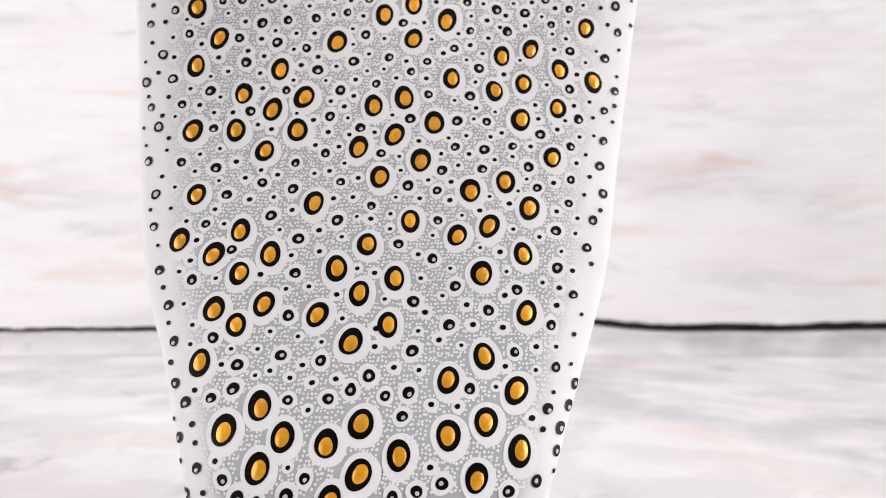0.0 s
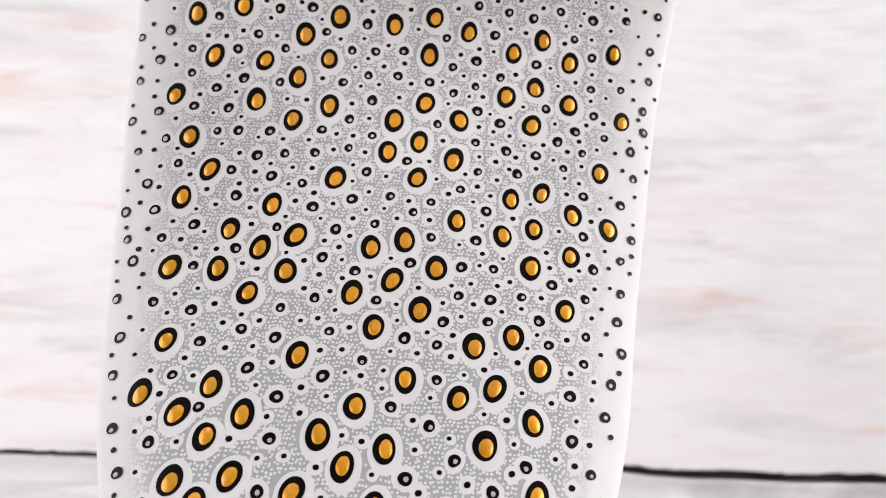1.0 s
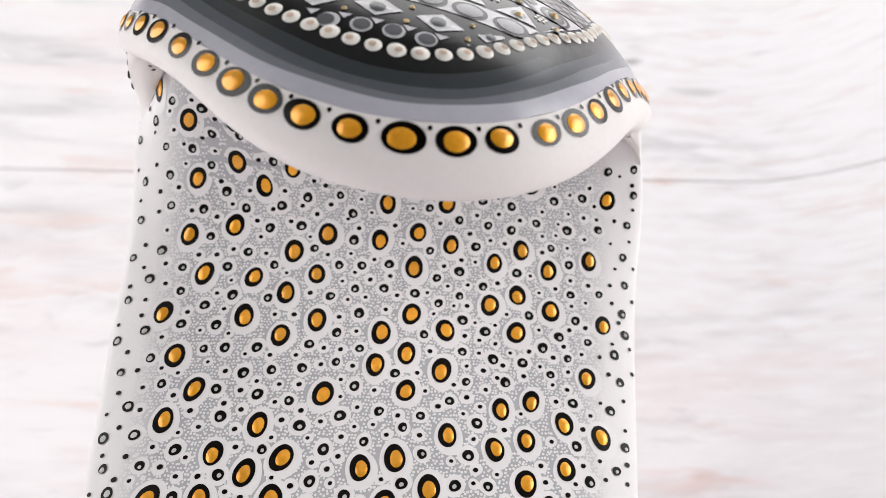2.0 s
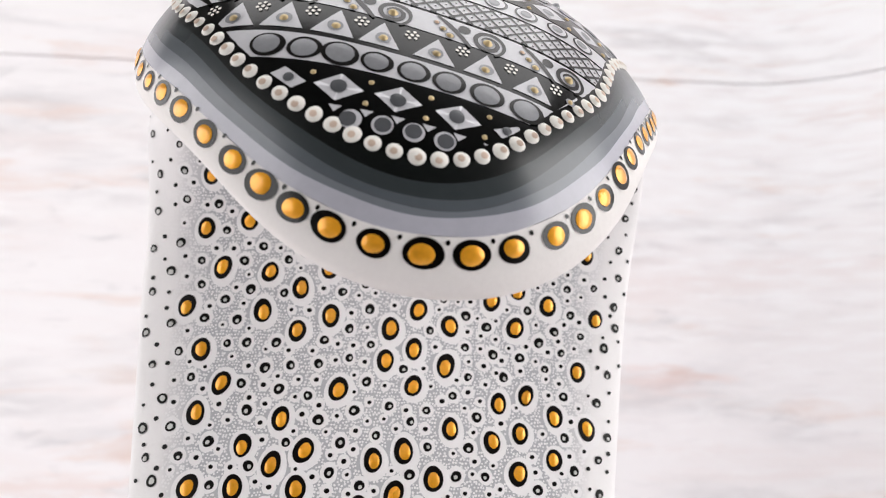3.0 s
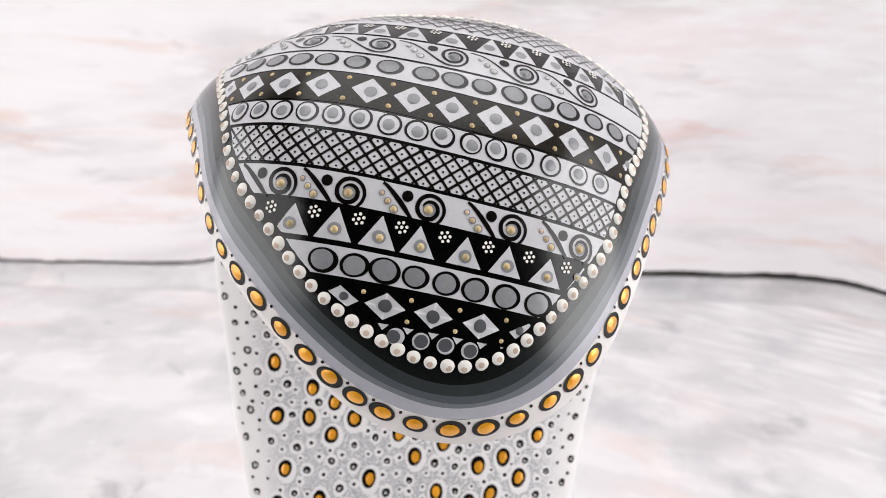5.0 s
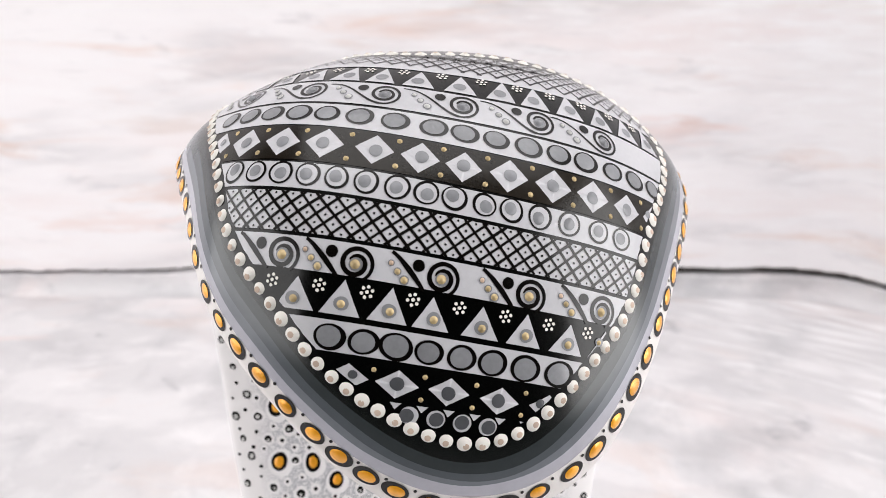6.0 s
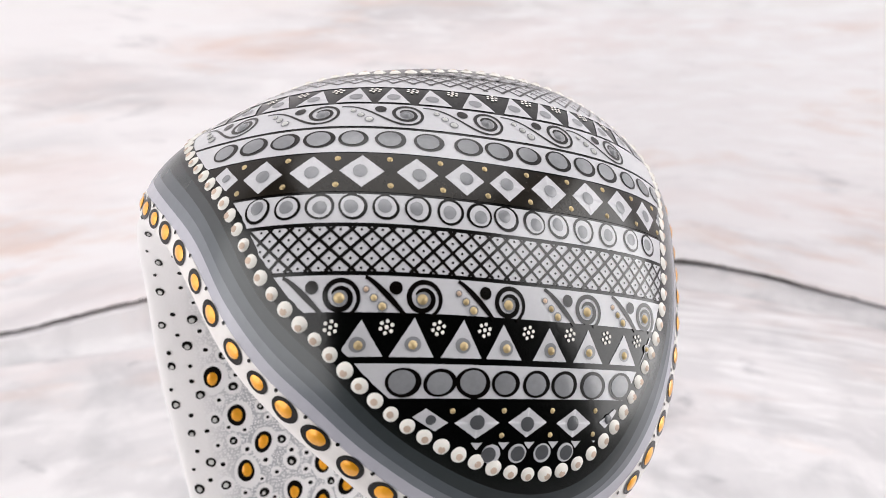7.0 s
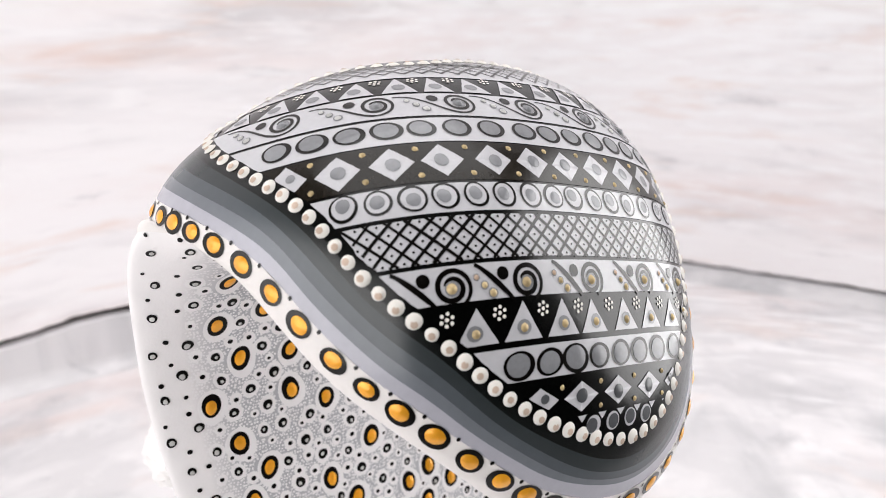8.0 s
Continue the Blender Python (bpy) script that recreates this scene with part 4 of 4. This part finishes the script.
def small_dot(x, z):
    p, t, up = neck_frame(x, z)
    w = drng.uniform(0.8, 1.2)
    if not on_margin(x, z):
        small.append(flat(on_neck, p, t, up, oval(14, 0.00138 * w, 0.00140 * w, 0, drng.uniform(-2e-4, 2e-4), drng.uniform(-2e-4, 2e-4), 0.05, drng.random() * 6), 0.00007, 0))
    small.append(flat(on_neck, p, t, up, oval(10, 0.00056 * w, 0.00050 * w, 0.35 + drng.uniform(-0.6, 0.3)), 0.00016, 1))


def ringed_row(*places):
    """One row of ringed dots across the neck: x and height of each, in millimetres."""
    for x, z in zip(places[::2], places[1::2]):
        medium_dot(x / 1000, z / 1000)
        spots.append((x / 1000, z / 1000, 0.0020))


ringed_row(-73.8, 351, -70, 358.1, -67.9, 352.1, -62.5, 353.7, -55.7, 352.4)
ringed_row(-72.9, 342.3, -66, 347.4, -65.7, 342.3, -59.3, 346.4, -55.2, 343.7, -54.3, 348.9, -48.1, 349.3, -40.7, 345.8, -30.1, 346.4, -24.4, 340, -18.8, 342.4, 12.1, 340.4, 31, 341.3, 38.6, 342.4, 45.4, 348.9, 52.4, 349.7, 52.7, 344)
ringed_row(-73.8, 333.5, -65.7, 335.9, -57.5, 334.8, -51.9, 338.8, -47.2, 335.3, -41.2, 330.8, -38.6, 336.4, -33.6, 331.6, -32.4, 338.9, -21.1, 335.4, -1.7, 337.8, 5.9, 334.8, 13.3, 333.7, 19.3, 332.7, 19.6, 339.3, 26, 335, 34.1, 333.5, 42.5, 334.2, 50.7, 336.2)
ringed_row(-74.6, 323.9, -67.3, 325.3, -61.6, 320.7, -55.5, 328.5, -50.7, 320.8, -46.1, 324.6, -39.5, 321.3, -30.1, 325.8, -23.8, 321.5, -20.5, 328.3, -18.3, 321.5, -11.6, 322.1, -1.6, 326.1, 5.7, 320.8, 10, 327.7, 20.2, 321, 29.5, 328.3, 33.9, 324, 48.9, 327.3)
ringed_row(-73.5, 312.6, -69.2, 318, -61, 314.5, -54.6, 310.7, -48.5, 313.4, -40, 312.6, -25.4, 313.2, -19.6, 315.3, -12.7, 315.6, -5.2, 314.5, 0.1, 318.8, 0.5, 312.1, 5.6, 314.2, 11.5, 317, 33.6, 315.8, 41.1, 316.4, 46.7, 311.6, 48.6, 319.7)
ringed_row(-73.7, 302.1, -67.4, 304.5, -59.2, 305.9, -51.1, 305.6, -40.9, 300, -29.2, 300.8, -23.2, 303.8, -18.3, 308.9, -3, 303.8, 6.2, 307.8, 11.5, 305, 22.5, 309.6, 25.1, 301.3, 29.4, 304.3, 34.1, 308.8, 36.5, 303.2, 42.9, 300.4, 46.6, 305.9)
ringed_row(-70.5, 294.3, -64.4, 297.5, -60.4, 291.3, -52.8, 299.6, -48.2, 290, -48.1, 299.9, -43, 293.8, -36.9, 294.5, -30.2, 295, -22.8, 296.5, -18.3, 290.8, -17.7, 299.9, -9.5, 294, 5.9, 299.7, 6.5, 292.3, 13, 298, 15.5, 292.4, 19.9, 297.3, 26.3, 294.6, 30.9, 298.8, 43.2, 293.5)
ringed_row(-66.5, 286.2, -46.1, 283.8, -39.1, 288.8, -32.1, 287.3, -29.2, 281.8, -20.9, 284, -12.7, 285.1, -7.5, 281.6, -3.7, 284.2, 2.7, 287.7, 8.5, 282.7, 30.7, 287.8, 39.4, 286.4)
ringed_row(-70, 279.4, -67.9, 273, -63.3, 279.9, -60.3, 273.5, -53.9, 276.7, -44.1, 271.6, -36.2, 276.7, -25.8, 270.3, -23.7, 276.7, -15.5, 278.4, -3.4, 275.9, 6.3, 275.7, 30.1, 278, 31.8, 270.5, 38.3, 272.9, 41.4, 278.1)
ringed_row(-65.4, 268.1, -52.2, 267.5, -26.3, 261.5, -18.8, 267.6, -13.9, 261.5, -7.5, 269.9, 2.8, 263.2, 3.3, 269.5, 9.4, 262.6, 10.1, 269.4, 15.9, 263.5, 22.5, 266.5, 29.5, 263.7, 37.6, 265.4)
ringed_row(-66.7, 259.9, -63.5, 252.1, -58.7, 259.5, -50.5, 258.1, -47.2, 251.9, -39.7, 254.6, -32.8, 253.2, -32.8, 259.2, -22.5, 254.8, -7.7, 254, -1.3, 252.9, -0.2, 257.6, 8.8, 258, 19.4, 258.6, 21.1, 253.7, 28, 250.2, 29, 255.7, 36.2, 259.2, 36.4, 252.6)
ringed_row(-62.5, 244.9, -50.8, 245.4, -36.9, 247.2, -30.5, 242.2, -22.6, 246.2, -15.5, 249.4, -9.4, 241.1, -1.1, 246.2, 24.6, 244, 31.2, 240.3, 33.3, 246.4)
ringed_row(-59.3, 235.6, -51.7, 233.7, -44.3, 239.9, -30.4, 235.1, -2.2, 238, 2.5, 232.4, 15.3, 231.6, 24.2, 236, 27.2, 230.5)
ringed_row(-55.8, 228.6, -53.2, 221.8, -45.2, 222.6, -30.8, 226.8, -6, 220.2, -6, 229.4, 1.2, 224.9, 9.2, 227.6, 21.9, 224.6)
ringed_row(-51.3, 214.3, -43.5, 212.1, -39.5, 217.8, -31.3, 219.5, -28.9, 211.9, -23.5, 218.6, -21.4, 212.1, -14.1, 215.9, -6.5, 213, 5.1, 213.5, 14.1, 219.7, 22.2, 216.8)
ringed_row(19.9, 209.7)
scatter(30, 3000, 0.0022, 0.0020, medium_dot, 0.985, 0.214)


def speck_row(*places):
    """One row of small dots across the neck: x and height of each, in millimetres."""
    for x, z in zip(places[::2], places[1::2]):
        small_dot(x / 1000, z / 1000)
        spots.append((x / 1000, z / 1000, 0.0014))


speck_row(-74.4, 355.3, -69.6, 355.1, -68.6, 350.4, -63.5, 352.4, -57.7, 353.4, -53.2, 351.2)
speck_row(-75, 345.4, -69.2, 344.8, -63.2, 349.6, -61.3, 343.9, -61.2, 347.2, -56.6, 348.1, -54, 346.2, -53.1, 340.8, -44.1, 345.6, -37.7, 348.6, -33.3, 349.4, -31.6, 348.3, -31, 342.9, -28.1, 342.1, -26, 343.5, -20.2, 343.1, -15.9, 345.4, 8.3, 340.7, 16.2, 341.3, 20.2, 343.1, 31.2, 345, 35.3, 343.1, 40.6, 345, 41.8, 340.5, 48.6, 348, 52.2, 346.2, 52.5, 340.4)
speck_row(-74.3, 338.3, -68.9, 334.8, -68.6, 339.3, -66.5, 330.2, -63.6, 339.6, -60.4, 334.5, -54.2, 333.1, -50.5, 336.1, -46.4, 339.3, -44.4, 332.4, -40.7, 335.4, -38, 339.9, -36.2, 332.6, -33.6, 336.7, -29.9, 334.8, -26.6, 337.5, -22.2, 333.9, -19.4, 331.5, -19.1, 339.3, -16.4, 335.9, -10.4, 332.6, -6, 337.5, 1, 333.7, 8.6, 331.2, 10.5, 336.4, 16.2, 337, 21.7, 335.6, 27.4, 331.5, 27.7, 338.3, 31, 331.9, 31.8, 335.1, 34.7, 338.1, 38.6, 331.3, 38.8, 337.3, 42.3, 337, 45.7, 330.7, 47.2, 337, 51, 331.8)
speck_row(-71.7, 326.9, -71.2, 321, -65.9, 321.8, -58, 323.9, -53.6, 323.9, -49.7, 325.3, -43.3, 328.5, -41.7, 324.3, -31.3, 328.8, -26.7, 324.2, -21.1, 324.6, -15.3, 323.2, -8.4, 327.8, 1.9, 322.1, 6.3, 323.9, 9.8, 323.5, 13.8, 329.6, 17.5, 328.9, 23.6, 320.4, 27.1, 327, 33.8, 328.6, 46.3, 323.9, 51.6, 324.6)
speck_row(-73.8, 316.2, -69.1, 312.4, -65, 316.5, -52.2, 313.8, -49.3, 317.2, -36.3, 319.2, -30.2, 314, -22.8, 317.2, -21.2, 312.4, -19.9, 319.6, -17, 313.1, -16.1, 317.8, -12.1, 310, -11.3, 318.9, -9.5, 313.8, -2.2, 314.8, 2.8, 316.7, 4.2, 311.5, 7.4, 311.6, 7.7, 317.2, 15.2, 318, 25.5, 315.9, 29.8, 317.2, 33.5, 312.7, 33.9, 319.7, 37.3, 313.8, 38.5, 318.6, 44.3, 314.3, 44.4, 319.2, 50.2, 315.4)
speck_row(-74.3, 306.2, -69.1, 308.3, -63, 302.6, -58.3, 308.9, -54.5, 304.2, -49.9, 309.7, -47.9, 303.4, -37.9, 308.3, -33.4, 308.3, -22.9, 307.8, -18.7, 304.2, -0.7, 309.2, 6.6, 303.7, 9.2, 307.2, 10, 302.7, 13.8, 301.9, 14, 306.7, 17, 309.7, 21.7, 300.2, 24.6, 305.9, 30.3, 301.8, 32.2, 306.2, 34.5, 300, 36.4, 307, 42.8, 303.2, 45.4, 309.1, 47.3, 302.3)
speck_row(-70.2, 299.1, -66.7, 294.6, -64.4, 290.5, -61.3, 295, -57.4, 293.8, -51.3, 296.4, -47, 294.2, -43.3, 298.3, -39.7, 291.8, -37.7, 298.1, -34.7, 291.1, -31.9, 298.1, -30.4, 291.1, -26.1, 295.9, -25.8, 299.9, -22, 299.6, -21.4, 292.3, -19, 295.6, -4.5, 294.2, -1.6, 299.6, 3.7, 291.5, 6.8, 296.1, 9.8, 299.4, 10.6, 295.1, 10.9, 290.5, 13.7, 293.4, 15.2, 296.5, 17.2, 299.7, 19.9, 294, 24, 296.5, 26.5, 292.1, 27.4, 298.9, 29.8, 291, 30.6, 295.4, 39, 299.6, 40.6, 295.3, 46.9, 295.9)
speck_row(-70.9, 284.6, -69.6, 289.4, -67.1, 281.6, -63.6, 285.4, -57.2, 288.6, -54.2, 280.3, -52.8, 285.1, -50.2, 281.5, -45.9, 286.7, -42.9, 289.7, -42.6, 281, -42, 285.3, -35.1, 287, -33.1, 283, -29.3, 285.1, -24.9, 282.7, -21.2, 288.3, -17.7, 281.6, -17.4, 285.9, -13.9, 289.9, -13.8, 282.1, -8.6, 284.2, -2.7, 289.9, 0.1, 286.4, 5.6, 284.8, 6.5, 288.6, 9.4, 286.5, 14.4, 281.3, 18.4, 285, 26.8, 288.1, 32.1, 281.8, 34.4, 285, 37.3, 288.1, 42.2, 281.9, 43.2, 288.9)
speck_row(-68.9, 275.7, -64.8, 270.8, -63.8, 275.4, -61.6, 270.5, -58.7, 277.3, -56.1, 273.2, -52.5, 271.3, -51.4, 275.1, -48.1, 271.3, -41.7, 277.2, -34.7, 279.2, -33.4, 271, -27.2, 279.1, -25.8, 274, -22.6, 272.7, -20.6, 275.3, -20.3, 279.4, -11.6, 270.7, -10.9, 279.9, -3.9, 279.9, 2.7, 274.5, 7.1, 270, 7.6, 279.2, 7.7, 272.7, 12.1, 271.8, 21.6, 273.7, 22.2, 270.3, 24.6, 278.9, 28.6, 270, 30.9, 273.8, 34.8, 274.9, 35.4, 271, 40.3, 270.2, 41.1, 274.3)
speck_row(-69.2, 268, -67.9, 263.7, -62.5, 262.4, -62.5, 265.3, -54.6, 261.3, -50.2, 262.6, -42.1, 268.3, -38.9, 267.2, -29.5, 269.4, -28.7, 263.4, -26, 266.5, -23.4, 263, -21.7, 269.9, -21.2, 265.9, -15.5, 266.5, -9.8, 260.8, -5.5, 264.5, -0.4, 261.5, 1.3, 265.3, 5.3, 265.9, 5.9, 261.5, 10.9, 265.7, 11.7, 260.2, 13.5, 266.7, 15.8, 261, 20.1, 263.5, 26.6, 267.8, 31.8, 266.1, 33, 261.8, 35.3, 266.5)
speck_row(-62.7, 256.2, -59.2, 253.7, -55.2, 257.3, -49.4, 255.1, -46.1, 259.5, -43.6, 255.7, -42, 250.8, -40.3, 257.5, -36.8, 251.3, -36.5, 256.4, -28.4, 256.7, -25.1, 257.3, -23.8, 251, -21.9, 259.1, -19.6, 251.3, -18.7, 255.7, -10.3, 251.3, -9.4, 257.5, -5.1, 251.1, -3.3, 255.3, 1.5, 250.7, 1.8, 254.9, 3.4, 258.8, 10.3, 251.6, 14.6, 250, 16.7, 252.9, 18.8, 255.7, 24.9, 254.9, 30.6, 259.7, 31.8, 252.2, 33.5, 256.5)
speck_row(-64.1, 248.6, -60.7, 240.8, -59.3, 248.9, -55.2, 246, -52.2, 241.9, -49.3, 248.6, -46.8, 245.4, -34.7, 244.1, -32.5, 248.4, -26.3, 244, -21.4, 242.6, -18.5, 247, -15.5, 246.5, -11.3, 244.3, -11.3, 247.6, -2.2, 242.9, 4.1, 247.3, 7.9, 240.3, 8, 248.4, 15.2, 244.3, 20.8, 242.6, 25.1, 248.3, 28.9, 243.4, 29.7, 246.8, 35.3, 248.7)
speck_row(-57.7, 232.1, -54.8, 235.3, -52.8, 237.6, -46.7, 234, -37.5, 234.8, -31.9, 231.9, -31.6, 238.7, -27.3, 232.4, -25.8, 239.5, -21.5, 230.8, -17.7, 236, -14.1, 235.1, -5.2, 238.9, -4.6, 234, -0.1, 230.5, 1.5, 236, 12.1, 239.4, 12.7, 230.5, 13.3, 235.3, 20.8, 233, 24.3, 231.9, 25.4, 239.5, 27.5, 235.4, 31.9, 236.8)
speck_row(-55.1, 225.2, -52.5, 228.9, -49.9, 224.9, -49.6, 221.3, -41.2, 220.6, -36, 220.6, -34, 223.8, -28.4, 222.9, -23.7, 221.9, -20, 226.2, -13.3, 221, -13.2, 224.3, -11.8, 229.9, -4.9, 223.8, -3.6, 227.3, -0.8, 222.1, 3.6, 221.1, 4.8, 228.7, 6, 224.9, 12, 224.3, 18.5, 220.6, 22.6, 220.5, 23.4, 228.4, 26.6, 222.7, 28.6, 226.5)
speck_row(-53.1, 217.9, -48.8, 210.6, -47, 213.3, -42.6, 217.8, -40.3, 213.7, -35.7, 216, -33, 216.8, -29, 215.6, -26.9, 217.8, -24.9, 210.3, -24.7, 214.8, -20.3, 215.4, -17.3, 214.3, -10.6, 212.2, -9.4, 217.3, -4.6, 216.8, -2.2, 211, 2.7, 210.6, 10.1, 213.7, 12.1, 217.2, 18.1, 216.4, 21.3, 212.4, 25.4, 217.2)
scatter(40, 4000, 0.0015, 0.0014, small_dot, 0.985, 0.211)
joined("small_dots", small, [WHITE, DOTBLACK], neck, "small black dots on white dabs", "stuff")

# fine white stipple on the grey ground
sx = np.random.default_rng(5)
cell = 0.00076
verts, faces = [], []
occ = np.array([(a, b, c) for a, b, c in spots])
hexa = np.linspace(0, 2 * np.pi, 6, endpoint=False)
cents = []
for z in np.arange(0.197, 0.366, cell):
    xc, hw, yc = section(np.array([z]))
    # the neck's front slopes, so its rows lie closer in height
    odd = 0.5 * cell * (int(round(z / cell)) % 2)
    xs = np.arange(xc[0] - hw[0] * 0.85, xc[0] + hw[0] * 0.85, cell) + odd
    zs = z + sx.uniform(-0.30, 0.30, len(xs)) * cell
    xs = xs + sx.uniform(-0.30, 0.30, len(xs)) * cell
    d = ((xs[:, None] - occ[:, 0]) ** 2 + ((zs[:, None] - occ[:, 1]) * 1.12) ** 2) > (occ[:, 2] * 0.97) ** 2
    ok = d.all(1)
    cents.append(np.stack([xs[ok], zs[ok]], -1))
cents = np.concatenate(cents)
p0 = neck_front(cents[:, 0], cents[:, 1])
pu = unit(neck_front(cents[:, 0], cents[:, 1] + 3e-4) - p0)
pr = unit(neck_front(cents[:, 0] + 1e-4, cents[:, 1]) - p0)
nn = np.cross(pr, pu)
rad = sx.uniform(0.00023, 0.00034, len(cents))
allv = p0[:, None] + (np.cos(hexa)[None, :, None] * pr[:, None] + np.sin(hexa)[None, :, None] * pu[:, None]) * rad[:, None, None] + nn[:, None] * 0.00009
me = mesh_of("stipple", allv.reshape(-1, 3), [tuple(range(i * 6, i * 6 + 6)) for i in range(len(cents))], [WHITE], smooth=False)
tagged(part("stipple", me, neck, "fine white stippling over grey"), kind="stuff")

# a white tuft tied behind the neck
bm = bmesh.new()
bmesh.ops.create_icosphere(bm, subdivisions=4, radius=1.0)
for v in bm.verts:
    k = 1 + 0.22 * noise.noise(v.co * 2.2) + 0.16 * noise.noise(v.co * 6.0)
    v.co = Vector((-0.0655, 0.207, 0.2725)) + Vector((v.co.x * 0.0085, v.co.y * 0.017, v.co.z * 0.0072)) * k
me = bpy.data.meshes.new("tuft")
bm.to_mesh(me)
bm.free()
me.materials.append(TUFT)
part("tuft", me, sculpture, "small white cotton tuft behind the neck")
